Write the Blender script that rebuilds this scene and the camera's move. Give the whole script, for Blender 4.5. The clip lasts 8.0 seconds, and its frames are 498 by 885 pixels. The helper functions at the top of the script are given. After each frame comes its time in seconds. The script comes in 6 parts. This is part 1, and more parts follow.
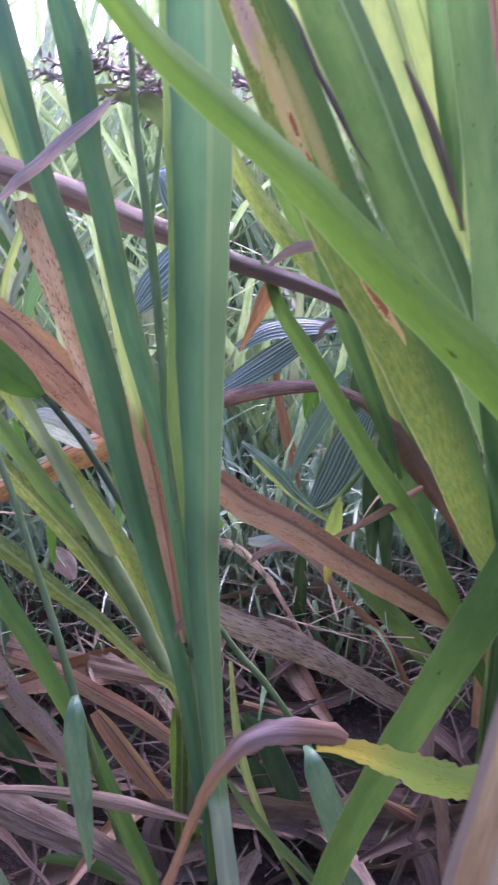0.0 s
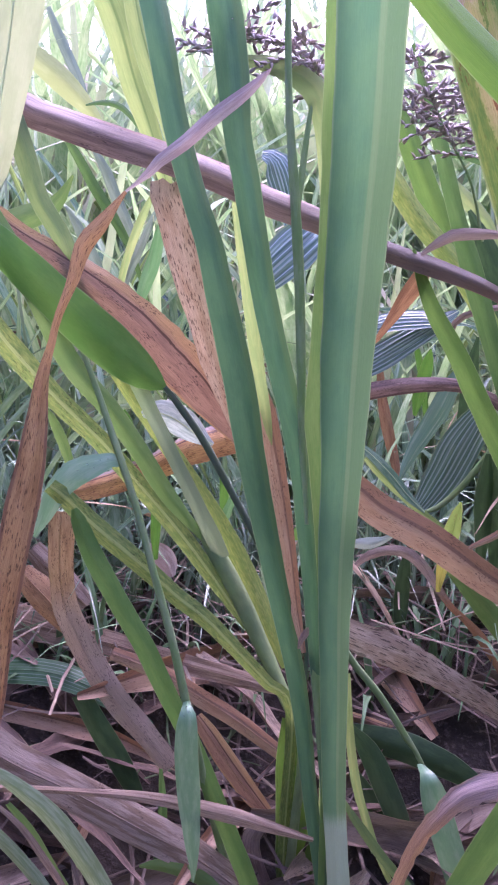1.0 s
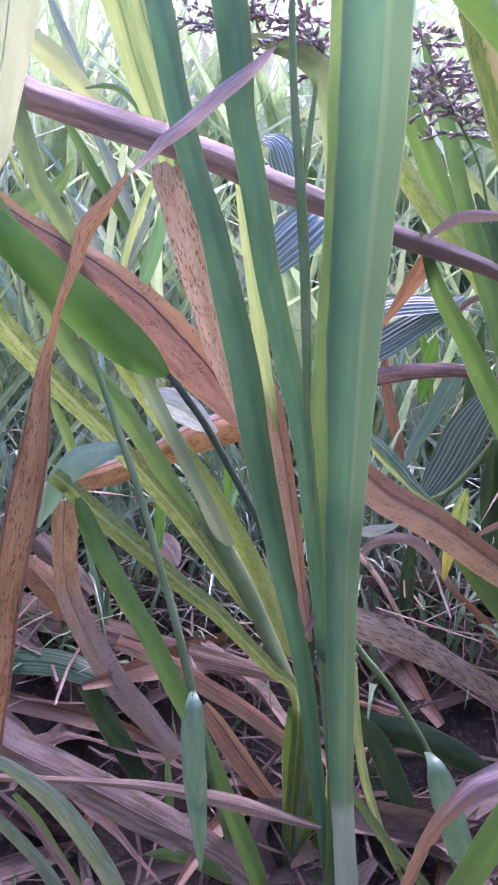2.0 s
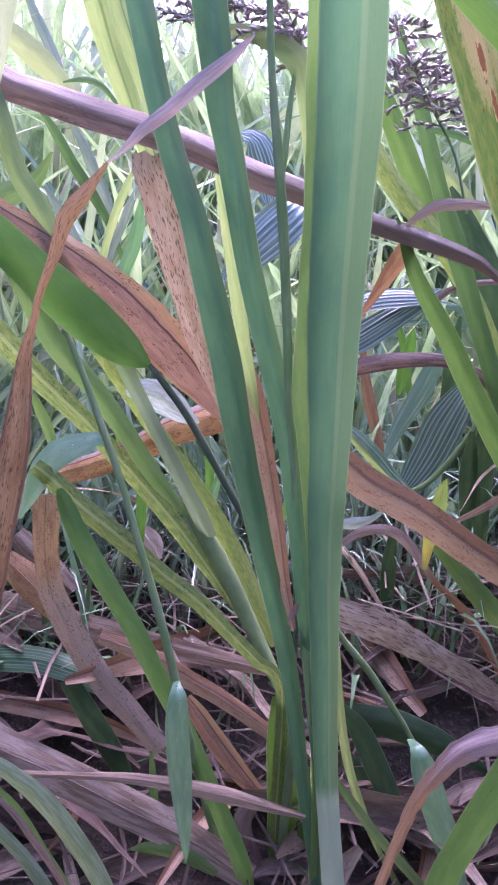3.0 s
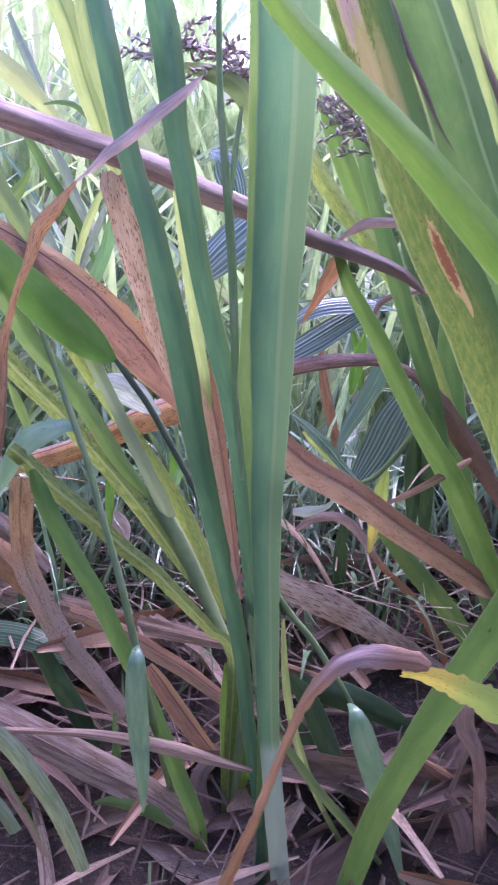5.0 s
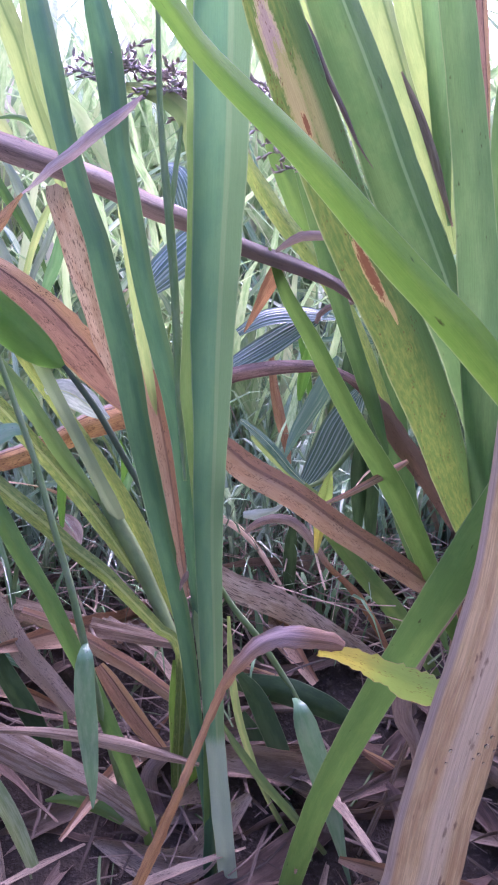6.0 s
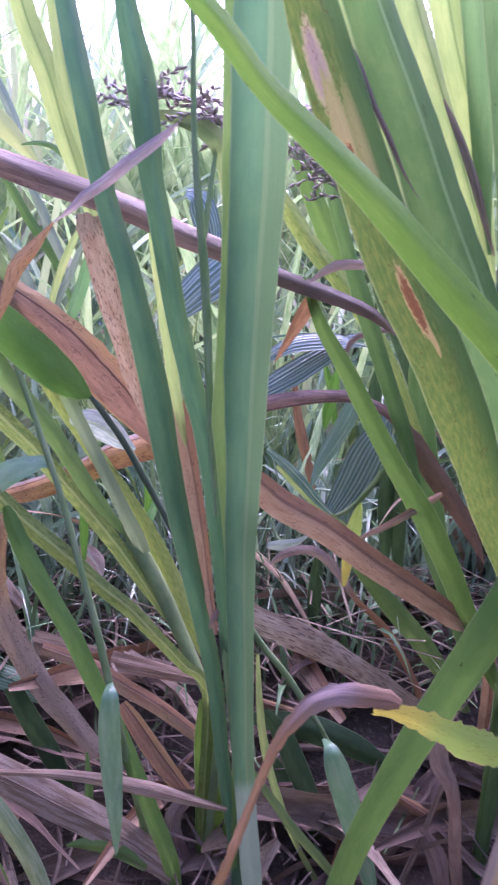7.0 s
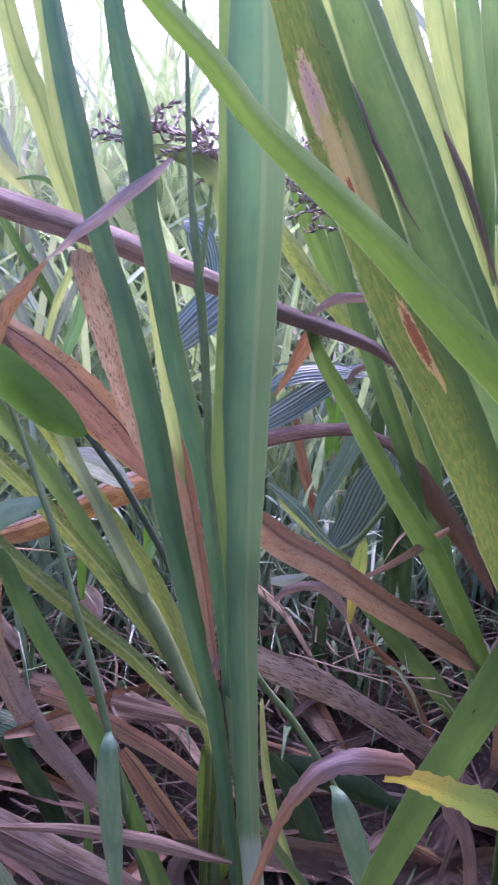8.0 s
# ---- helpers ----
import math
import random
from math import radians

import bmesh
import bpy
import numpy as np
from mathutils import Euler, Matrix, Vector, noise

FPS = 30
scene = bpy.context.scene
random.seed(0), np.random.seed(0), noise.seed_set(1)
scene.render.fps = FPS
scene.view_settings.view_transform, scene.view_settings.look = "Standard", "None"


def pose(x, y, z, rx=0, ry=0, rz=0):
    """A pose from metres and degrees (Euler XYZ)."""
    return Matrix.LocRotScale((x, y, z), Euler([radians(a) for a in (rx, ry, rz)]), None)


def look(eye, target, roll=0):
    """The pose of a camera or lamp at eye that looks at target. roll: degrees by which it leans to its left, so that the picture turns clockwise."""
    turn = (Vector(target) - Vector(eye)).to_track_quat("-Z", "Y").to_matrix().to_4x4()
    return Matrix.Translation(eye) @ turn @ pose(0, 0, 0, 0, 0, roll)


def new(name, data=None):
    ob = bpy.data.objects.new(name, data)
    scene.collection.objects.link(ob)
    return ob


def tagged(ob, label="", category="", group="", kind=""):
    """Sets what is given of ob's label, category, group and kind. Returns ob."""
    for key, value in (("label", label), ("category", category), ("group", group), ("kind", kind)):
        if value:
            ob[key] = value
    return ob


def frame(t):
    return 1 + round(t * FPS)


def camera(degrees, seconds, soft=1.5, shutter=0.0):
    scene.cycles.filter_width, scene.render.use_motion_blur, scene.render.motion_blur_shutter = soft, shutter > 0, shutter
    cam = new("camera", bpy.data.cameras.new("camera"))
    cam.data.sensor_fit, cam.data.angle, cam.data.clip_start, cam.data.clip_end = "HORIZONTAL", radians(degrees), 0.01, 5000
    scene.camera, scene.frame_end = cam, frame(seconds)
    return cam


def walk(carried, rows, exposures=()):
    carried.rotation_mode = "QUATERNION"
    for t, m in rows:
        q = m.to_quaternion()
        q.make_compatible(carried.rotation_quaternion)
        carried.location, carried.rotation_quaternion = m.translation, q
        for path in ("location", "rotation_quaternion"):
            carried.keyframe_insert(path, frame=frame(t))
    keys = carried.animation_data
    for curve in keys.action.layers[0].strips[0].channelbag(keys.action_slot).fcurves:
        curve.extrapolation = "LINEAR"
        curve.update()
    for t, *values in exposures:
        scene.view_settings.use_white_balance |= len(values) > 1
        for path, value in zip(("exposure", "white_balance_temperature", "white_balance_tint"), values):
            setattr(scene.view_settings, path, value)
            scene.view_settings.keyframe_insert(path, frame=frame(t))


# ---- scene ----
cam = camera(38.0, 8.0, soft=2.0, shutter=0.4)
ROWS = [
    (0.0, -0.0000, -0.0000, 0.4000, 71.51, -1.68, -4.82),
    (0.3, -0.0125, 0.0181, 0.3981, 70.88, -1.87, -3.10),
    (0.5, -0.0278, 0.0257, 0.3996, 71.33, -1.87, -2.61),
    (0.7, -0.0356, 0.0263, 0.3970, 70.76, -1.60, -2.10),
    (1.0, -0.0439, 0.0269, 0.3972, 70.32, -2.23, -1.00),
    (2.3, -0.0456, 0.0309, 0.3920, 69.40, -1.67, -1.23),
    (2.5, -0.0446, 0.0269, 0.3898, 70.19, -1.70, -2.49),
    (3.0, -0.0470, 0.0261, 0.3876, 69.94, -1.92, -2.79),
    (3.5, -0.0418, 0.0195, 0.3865, 69.96, -1.71, -3.73),
    (4.0, -0.0412, 0.0156, 0.3859, 69.73, -1.48, -3.41),
    (4.2, -0.0386, 0.0128, 0.3859, 69.51, -1.42, -3.25),
    (5.3, -0.0196, -0.0316, 0.3947, 71.00, -3.30, -3.58),
    (5.5, -0.0126, -0.0350, 0.3923, 71.12, -2.77, -4.55),
    (6.0, -0.0156, -0.0402, 0.3945, 71.65, -3.46, -5.78),
    (6.5, -0.0188, -0.0315, 0.3938, 72.00, -3.31, -5.79),
    (7.0, -0.0290, -0.0242, 0.3983, 73.01, -3.42, -5.26),
    (7.3, -0.0392, -0.0158, 0.3949, 73.19, -2.55, -2.12),
    (7.5, -0.0404, -0.0154, 0.3968, 73.44, -2.27, -2.40),
    (7.8, -0.0311, -0.0139, 0.4003, 75.34, -2.69, -4.15),
    (8.0, -0.0271, -0.0108, 0.4034, 74.75, -2.66, -5.31),
]
SKY, SUN = 0.20, 1.5
walk(cam, [(t, pose(*p)) for t, *p in ROWS], exposures=[(0.0, 1.49, 5250, 50), (0.5, 1.71, 5300, 58), (2.5, 1.72, 5180, 57), (4.0, 1.76, 5180, 58), (6.0, 1.76, 5180, 56), (7.0, 1.68, 5180, 58), (7.5, 1.52, 5220, 63), (8.0, 1.38, 5220, 60)])

# ---- light ----
world = bpy.data.worlds.new("world")
scene.world = world
world.use_nodes = True
wn = world.node_tree
sky = wn.nodes.new("ShaderNodeTexSky")
sky.sky_type = "NISHITA"
sky.sun_disc = False
sky.sun_elevation, sky.sun_rotation = radians(52), radians(12)
sky.air_density, sky.dust_density, sky.ozone_density = 1.0, 7.0, 1.0
wn.links.new(sky.outputs["Color"], wn.nodes["Background"].inputs["Color"])
wn.nodes["Background"].inputs["Strength"].default_value = SKY
sun = new("sun", bpy.data.lights.new("sun", "SUN"))
sun.data.energy, sun.data.angle, sun.data.color = SUN, radians(60), (1.0, 0.97, 0.93)
sun.matrix_world = look((0.5, 2.3, 3.0), (0, 0, 0))

# ---- materials ----
MATS = {}


def node(nt, kind, **values):
    n = nt.nodes.new(kind)
    for key, value in values.items():
        n.inputs[int(key[1:]) if key[0] == "i" and key[1:].isdigit() else key.replace("_", " ")].default_value = value
    return n


def maths(nt, op, a, b=None):
    n = nt.nodes.new("ShaderNodeMath")
    n.operation = op
    for k, v in enumerate((a, b)):
        if v is None:
            continue
        if isinstance(v, (int, float)):
            n.inputs[k].default_value = v
        else:
            nt.links.new(v, n.inputs[k])
    return n.outputs[0]


def mixed(nt, fac, a, b, blend="MIX"):
    n = nt.nodes.new("ShaderNodeMix")
    n.data_type, n.blend_type = "RGBA", blend
    for socket, v in ((n.inputs[0], fac), (n.inputs[6], a), (n.inputs[7], b)):
        if isinstance(v, (int, float)):
            socket.default_value = v
        elif isinstance(v, tuple):
            socket.default_value = (*v, 1)
        else:
            nt.links.new(v, socket)
    return n.outputs[2]


def steps(nt, fac, low, high):
    n = nt.nodes.new("ShaderNodeMapRange")
    n.interpolation_type = "SMOOTHSTEP"
    nt.links.new(fac, n.inputs[0])
    n.inputs[1].default_value, n.inputs[2].default_value = low, high
    return n.outputs[0]


def vector(nt, x, y, z):
    n = nt.nodes.new("ShaderNodeCombineXYZ")
    for k, v in enumerate((x, y, z)):
        if isinstance(v, (int, float)):
            n.inputs[k].default_value = v
        else:
            nt.links.new(v, n.inputs[k])
    return n.outputs[0]


def noisy(nt, vec, scale=1.0, detail=3.0, rough=0.6):
    n = node(nt, "ShaderNodeTexNoise", Scale=scale, Detail=detail, Roughness=rough)
    nt.links.new(vec, n.inputs["Vector"])
    return n.outputs["Fac"]


def leaf_material(name, a, b, patch=(0.4, 0.62), veins=70, vein=0.22, rough=0.45, glow=0.35, spots=0.0, dark=(0.03, 0.015, 0.01),
                  blotch=None, pleats=0, vary=0.16, bump=0.2, dew=0.0, spec=0.4, stains=(), long=45.0, wide=3.0, speck=(34.0, 420.0), fades=(), band=(), edge=0.35, fibre=0.0):
    """A leaf: long veins, patches of a second colour, dark specks, larger blotches, light that shines through."""
    m = bpy.data.materials.new(name)
    m.use_nodes = True
    nt = m.node_tree
    bsdf, out = nt.nodes["Principled BSDF"], nt.nodes["Material Output"]
    uv = nt.nodes.new("ShaderNodeTexCoord").outputs["UV"]
    sep = nt.nodes.new("ShaderNodeSeparateXYZ")
    nt.links.new(uv, sep.inputs[0])
    u, v = sep.outputs[0], sep.outputs[1]
    chance = nt.nodes.new("ShaderNodeObjectInfo").outputs["Random"]
    seed = maths(nt, "MULTIPLY", chance, 37.0)
    streak = noisy(nt, vector(nt, maths(nt, "MULTIPLY", u, veins), maths(nt, "MULTIPLY", v, 9.0), seed), 1.0, 3.0)
    broad = noisy(nt, vector(nt, maths(nt, "MULTIPLY", u, wide), maths(nt, "MULTIPLY", v, long), seed), 1.0, 5.0, 0.65)
    fine = noisy(nt, vector(nt, maths(nt, "MULTIPLY", u, 24.0), maths(nt, "MULTIPLY", v, 420.0), seed), 1.0, 3.0, 0.7)
    col = mixed(nt, steps(nt, broad, *patch), a, b)
    if blotch:
        tone, rim, low = blotch
        place = noisy(nt, vector(nt, maths(nt, "MULTIPLY", u, 1.7), maths(nt, "MULTIPLY", v, 16.0), maths(nt, "ADD", seed, 4.3)), 1.0, 4.0, 0.6)
        col = mixed(nt, steps(nt, place, low - 0.05, low), col, rim)
        col = mixed(nt, steps(nt, place, low + 0.03, low + 0.07), col, tone)
    for su, sv, ru, rv, tone, rim in stains:
        du = maths(nt, "DIVIDE", maths(nt, "SUBTRACT", u, su), ru)
        dv = maths(nt, "DIVIDE", maths(nt, "SUBTRACT", v, sv), rv)
        far = maths(nt, "ADD", maths(nt, "ADD", maths(nt, "MULTIPLY", du, du), maths(nt, "MULTIPLY", dv, dv)), maths(nt, "ADD", maths(nt, "MULTIPLY", maths(nt, "SUBTRACT", fine, 0.5), 1.8), maths(nt, "MULTIPLY", maths(nt, "SUBTRACT", streak, 0.5), 1.6)))
        col = mixed(nt, maths(nt, "SUBTRACT", 1.0, steps(nt, far, 1.0, 1.45)), col, rim)
        col = mixed(nt, maths(nt, "SUBTRACT", 1.0, steps(nt, far, 0.5, 0.9)), col, tone)
    for mid, half, tone in band:
        off = maths(nt, "ABSOLUTE", maths(nt, "SUBTRACT", u, mid))
        col = mixed(nt, maths(nt, "SUBTRACT", 1.0, steps(nt, off, half * 0.4, half)), col, tone)
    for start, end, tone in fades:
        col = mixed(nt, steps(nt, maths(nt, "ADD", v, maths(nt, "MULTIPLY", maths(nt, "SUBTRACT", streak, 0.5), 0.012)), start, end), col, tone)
    rim = steps(nt, maths(nt, "ABSOLUTE", maths(nt, "SUBTRACT", u, 0.5)), 0.465, 0.495)
    col = mixed(nt, maths(nt, "MULTIPLY", rim, edge), col, (0.42, 0.47, 0.28) if a[1] > a[0] else (0.4, 0.28, 0.18))
    shade = maths(nt, "ADD", 1.0 - vein * 0.5 - 0.06, maths(nt, "ADD", maths(nt, "MULTIPLY", streak, vein), maths(nt, "MULTIPLY", fine, 0.14)))
    shade = maths(nt, "MULTIPLY", shade, maths(nt, "ADD", 1.0 - vary / 2, maths(nt, "MULTIPLY", chance, vary)))
    if fibre:
        thread = noisy(nt, vector(nt, maths(nt, "MULTIPLY", u, 95.0), maths(nt, "MULTIPLY", v, 55.0), maths(nt, "ADD", seed, 2.0)), 1.0, 4.0, 0.7)
        shade = maths(nt, "MULTIPLY", shade, maths(nt, "ADD", 1.0 - fibre, maths(nt, "MULTIPLY", steps(nt, thread, 0.28, 0.62), fibre * 1.4)))
    # Shading of the pleats put into the colour as light and dark stripes.
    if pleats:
        pleat_shade = maths(nt, "SINE", maths(nt, "MULTIPLY", u, pleats * 6.2832))
        shade = maths(nt, "MULTIPLY", shade, maths(nt, "ADD", 1.0, maths(nt, "MULTIPLY", pleat_shade, 0.12)))
    col = mixed(nt, 1.0, col, vector(nt, shade, shade, shade), "MULTIPLY")
    if spots:
        cell = nt.nodes.new("ShaderNodeTexVoronoi")
        wobble = maths(nt, "ADD", maths(nt, "MULTIPLY", u, speck[0]), maths(nt, "MULTIPLY", fine, 1.4))
        nt.links.new(vector(nt, wobble, maths(nt, "MULTIPLY", v, speck[1]), seed), cell.inputs["Vector"])
        cell.inputs["Scale"].default_value = 1.0
        keep = steps(nt, noisy(nt, vector(nt, maths(nt, "MULTIPLY", u, 5.0), maths(nt, "MULTIPLY", v, 70.0), maths(nt, "ADD", seed, 9.0)), 1.0, 2.0), 0.62 - spots, 0.7 - spots)
        dot = maths(nt, "SUBTRACT", 1.0, steps(nt, cell.outputs["Distance"], 0.22, 0.42))
        col = mixed(nt, maths(nt, "MULTIPLY", maths(nt, "MULTIPLY", dot, keep), 0.7), col, dark)
    nt.links.new(col, bsdf.inputs["Base Color"])
    bsdf.inputs["Specular IOR Level"].default_value = spec
    rougher = maths(nt, "ADD", rough - 0.08, maths(nt, "MULTIPLY", broad, 0.16))
    if dew:
        drops = nt.nodes.new("ShaderNodeTexVoronoi")
        nt.links.new(vector(nt, maths(nt, "MULTIPLY", u, 26.0), maths(nt, "MULTIPLY", v, 900.0), seed), drops.inputs["Vector"])
        drops.inputs["Scale"].default_value = 1.0
        wet = maths(nt, "SUBTRACT", 1.0, steps(nt, drops.outputs["Distance"], 0.2, 0.4))
        rougher = maths(nt, "SUBTRACT", rougher, maths(nt, "MULTIPLY", wet, dew))
    nt.links.new(rougher, bsdf.inputs["Roughness"])
    relief = nt.nodes.new("ShaderNodeBump")
    relief.inputs["Strength"].default_value, relief.inputs["Distance"].default_value = bump, 0.001
    nt.links.new(maths(nt, "ADD", streak, maths(nt, "MULTIPLY", fine, 0.5)), relief.inputs["Height"])
    nt.links.new(relief.outputs[0], bsdf.inputs["Normal"])
    if glow:
        thin = nt.nodes.new("ShaderNodeBsdfTranslucent")
        nt.links.new(mixed(nt, 1.0, col, (1.15, 1.15, 0.85), "MULTIPLY"), thin.inputs["Color"])
        both = nt.nodes.new("ShaderNodeMixShader")
        both.inputs[0].default_value = glow
        nt.links.new(bsdf.outputs[0], both.inputs[1])
        nt.links.new(thin.outputs[0], both.inputs[2])
        nt.links.new(both.outputs[0], out.inputs["Surface"])
    MATS[name] = m
    return m


# The fold's right half, turned to the light, is lightened in its colour.
leaf_material("blue_green", (0.094, 0.208, 0.12), (0.111, 0.23, 0.125), fibre=0.06, band=((0.12, 0.36, (0.128, 0.23, 0.12)), (0.36, 0.07, (0.165, 0.262, 0.145))), fades=((0.465, 0.478, (0.27, 0.37, 0.315)),), vein=0.2, bump=0.25, rough=0.38, glow=0.42, spec=0.55)
leaf_material("blue_green_plain", (0.058, 0.142, 0.074), (0.074, 0.168, 0.082), fibre=0.08, band=((0.1, 0.2, (0.085, 0.165, 0.07)),), vein=0.2, bump=0.25, rough=0.36, glow=0.3, spec=0.55)
leaf_material("green", (0.14, 0.245, 0.07), (0.175, 0.275, 0.085), fibre=0.13, vein=0.22, rough=0.42, glow=0.35)
leaf_material("mid_green", (0.082, 0.16, 0.058), (0.105, 0.186, 0.068), fibre=0.1, band=((0.44, 0.05, (0.17, 0.265, 0.125)),), vein=0.18, rough=0.45, glow=0.45, spec=0.22, spots=-0.01, speck=(14.0, 150.0))
leaf_material("smooth_green", (0.112, 0.21, 0.088), (0.136, 0.236, 0.1), fibre=0.13, vein=0.16, rough=0.42, glow=0.52, spec=0.22, spots=-0.03, speck=(20.0, 260.0))
leaf_material("bright_green", (0.155, 0.3, 0.045), (0.19, 0.335, 0.055), fibre=0.13, vein=0.16, rough=0.45, glow=0.4, spec=0.22, spots=-0.01, speck=(9.0, 110.0))
# Darker copy of the green, with weaker light put into its colour.
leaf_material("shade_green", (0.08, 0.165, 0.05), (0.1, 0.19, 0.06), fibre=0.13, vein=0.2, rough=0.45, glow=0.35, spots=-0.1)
leaf_material("deep_green", (0.15, 0.33, 0.06), (0.18, 0.36, 0.07), fibre=0.06, vein=0.12, rough=0.4, glow=0.42)
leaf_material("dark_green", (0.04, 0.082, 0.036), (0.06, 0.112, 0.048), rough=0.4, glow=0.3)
leaf_material("light_green", (0.235, 0.325, 0.12), (0.29, 0.37, 0.14), fibre=0.13, band=((0.42, 0.06, (0.15, 0.23, 0.08)),), vein=0.2, rough=0.45, glow=0.5)
leaf_material("pale_blade", (0.33, 0.385, 0.235), (0.38, 0.43, 0.27), band=((0.5, 0.02, (0.5, 0.54, 0.4)),), vein=0.2, rough=0.45, glow=0.5)
leaf_material("yellow_green", (0.225, 0.315, 0.12), (0.29, 0.355, 0.14), rough=0.45, glow=0.5)
leaf_material("mottled", (0.15, 0.235, 0.066), (0.29, 0.35, 0.1), fibre=0.2, wide=13.0, long=200.0, patch=(0.4, 0.64), vein=0.4, spots=0.10, rough=0.45, band=((0.42, 0.1, (0.36, 0.43, 0.16)),))
leaf_material("mottled_yellow", (0.2, 0.29, 0.07), (0.32, 0.375, 0.1), fibre=0.2, wide=13.0, long=190.0, patch=(0.4, 0.64), vein=0.3, spots=0.04, rough=0.45, glow=0.42)
RUST, STRAWY = (0.20, 0.088, 0.042), (0.42, 0.31, 0.15)
leaf_material("spotted_yellow", (0.084, 0.155, 0.037), (0.16, 0.205, 0.05), fibre=0.15, patch=(0.36, 0.66), vein=0.4, spots=0.06, dark=(0.10, 0.05, 0.02), band=((0.02, 0.38, (0.095, 0.175, 0.05)),), rough=0.5,
              long=130.0, wide=15.0, stains=((0.7, 0.05, 0.15, 0.016, (0.31, 0.235, 0.22), (0.36, 0.31, 0.19)), (0.64, 0.076, 0.14, 0.022, (0.35, 0.30, 0.145), (0.28, 0.27, 0.11)), (0.62, 0.084, 0.045, 0.006, RUST, STRAWY),
                      (0.6, 0.1, 0.035, 0.007, RUST, STRAWY), (0.4, 0.085, 0.12, 0.026, (0.30, 0.275, 0.11), (0.24, 0.25, 0.085)),
                      (0.54, 0.156, 0.09, 0.019, RUST, STRAWY), (0.5, 0.178, 0.035, 0.008, STRAWY, STRAWY)))
leaf_material("frosty_green", (0.34, 0.43, 0.38), (0.46, 0.54, 0.5), vein=0.25, rough=0.34, glow=0.3, dew=0.18, spec=0.6)
# Pale veins, with the white gloss of the pleat ridges painted in.
GLOSSY_VEINS = tuple((0.1 + 0.114 * k, 0.026, (0.25, 0.34, 0.35)) for k in range(8))
leaf_material("pleated", (0.07, 0.135, 0.11), (0.15, 0.225, 0.2), wide=14.0, long=10.0, patch=(0.4, 0.7), band=GLOSSY_VEINS, vein=0.6, veins=30, rough=0.2, glow=0.15, dew=0.08, spec=1.0, vary=0.4, bump=0.4)
leaf_material("stem_green", (0.20, 0.30, 0.12), (0.27, 0.35, 0.18), vein=0.2, rough=0.6, glow=0.1, spec=0.15)
leaf_material("stem_dark", (0.070, 0.109, 0.070), (0.100, 0.139, 0.094), rough=0.5, glow=0.0)
leaf_material("brown", (0.365, 0.246, 0.17), (0.317, 0.2, 0.131), fibre=0.3, band=((0.08, 0.42, (0.29, 0.155, 0.09)), (0.36, 0.08, (0.19, 0.11, 0.075))), vein=0.4, spots=0.13, rough=0.6, glow=0.22, bump=0.3)
leaf_material("rust_brown", (0.36, 0.21, 0.15), (0.29, 0.165, 0.12), fibre=0.38, wide=7.0, long=60.0, band=((0.0, 0.34, (0.47, 0.285, 0.14)), (0.3, 0.035, (0.12, 0.065, 0.045)), (1.0, 0.08, (0.42, 0.25, 0.12))), vein=0.55, spots=0.12, rough=0.55, glow=0.2, bump=0.35,
              blotch=((0.46, 0.29, 0.16), (0.2, 0.1, 0.06), 0.64))
leaf_material("arch_mauve", (0.36, 0.27, 0.25), (0.25, 0.175, 0.16), fibre=0.38, vein=0.45, rough=0.6, glow=0.2, bump=0.3, fades=((0.075, 0.1, (0.33, 0.17, 0.085)),))
leaf_material("fresh_green", (0.088, 0.17, 0.04), (0.108, 0.195, 0.046), fibre=0.1, vein=0.2, rough=0.42, glow=0.36, spec=0.3)
leaf_material("slant_green", (0.12, 0.235, 0.062), (0.145, 0.265, 0.07), fibre=0.1, vein=0.18, rough=0.42, glow=0.35, spec=0.35, spots=-0.03, speck=(12.0, 140.0))
leaf_material("vivid_green", (0.075, 0.19, 0.03), (0.1, 0.225, 0.036), vein=0.2, rough=0.4, glow=0.4)
leaf_material("hoary_green", (0.185, 0.26, 0.13), (0.27, 0.34, 0.22), wide=8.0, long=60.0, vein=0.3, rough=0.5, glow=0.3)
leaf_material("base_green", (0.1, 0.19, 0.03), (0.13, 0.22, 0.04), vein=0.4, rough=0.45, glow=0.3, spots=0.05)
leaf_material("fresh_teal", (0.12, 0.27, 0.115), (0.16, 0.31, 0.15), vein=0.15, rough=0.4, glow=0.42)
leaf_material("grey_blade", (0.17, 0.235, 0.19), (0.24, 0.31, 0.26), vein=0.35, rough=0.32, glow=0.3, spec=0.7)
leaf_material("yellow_pale", (0.34, 0.4, 0.17), (0.4, 0.46, 0.22), vein=0.2, rough=0.42, glow=0.5)
leaf_material("orange_brown", (0.43, 0.235, 0.13), (0.31, 0.155, 0.09), fibre=0.38, vein=0.4, spots=0.06, rough=0.55, glow=0.15, bump=0.25)
leaf_material("purple_brown", (0.275, 0.19, 0.17), (0.175, 0.112, 0.1), fibre=0.38, wide=5.0, long=22.0, vein=0.55, spots=0.05, band=((0.02, 0.1, (0.34, 0.2, 0.15)),), rough=0.5, glow=0.12, bump=0.3)
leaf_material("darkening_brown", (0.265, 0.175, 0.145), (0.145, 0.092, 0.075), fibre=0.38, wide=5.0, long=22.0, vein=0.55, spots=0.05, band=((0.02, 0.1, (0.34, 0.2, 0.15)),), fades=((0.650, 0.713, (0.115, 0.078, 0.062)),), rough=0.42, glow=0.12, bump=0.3)
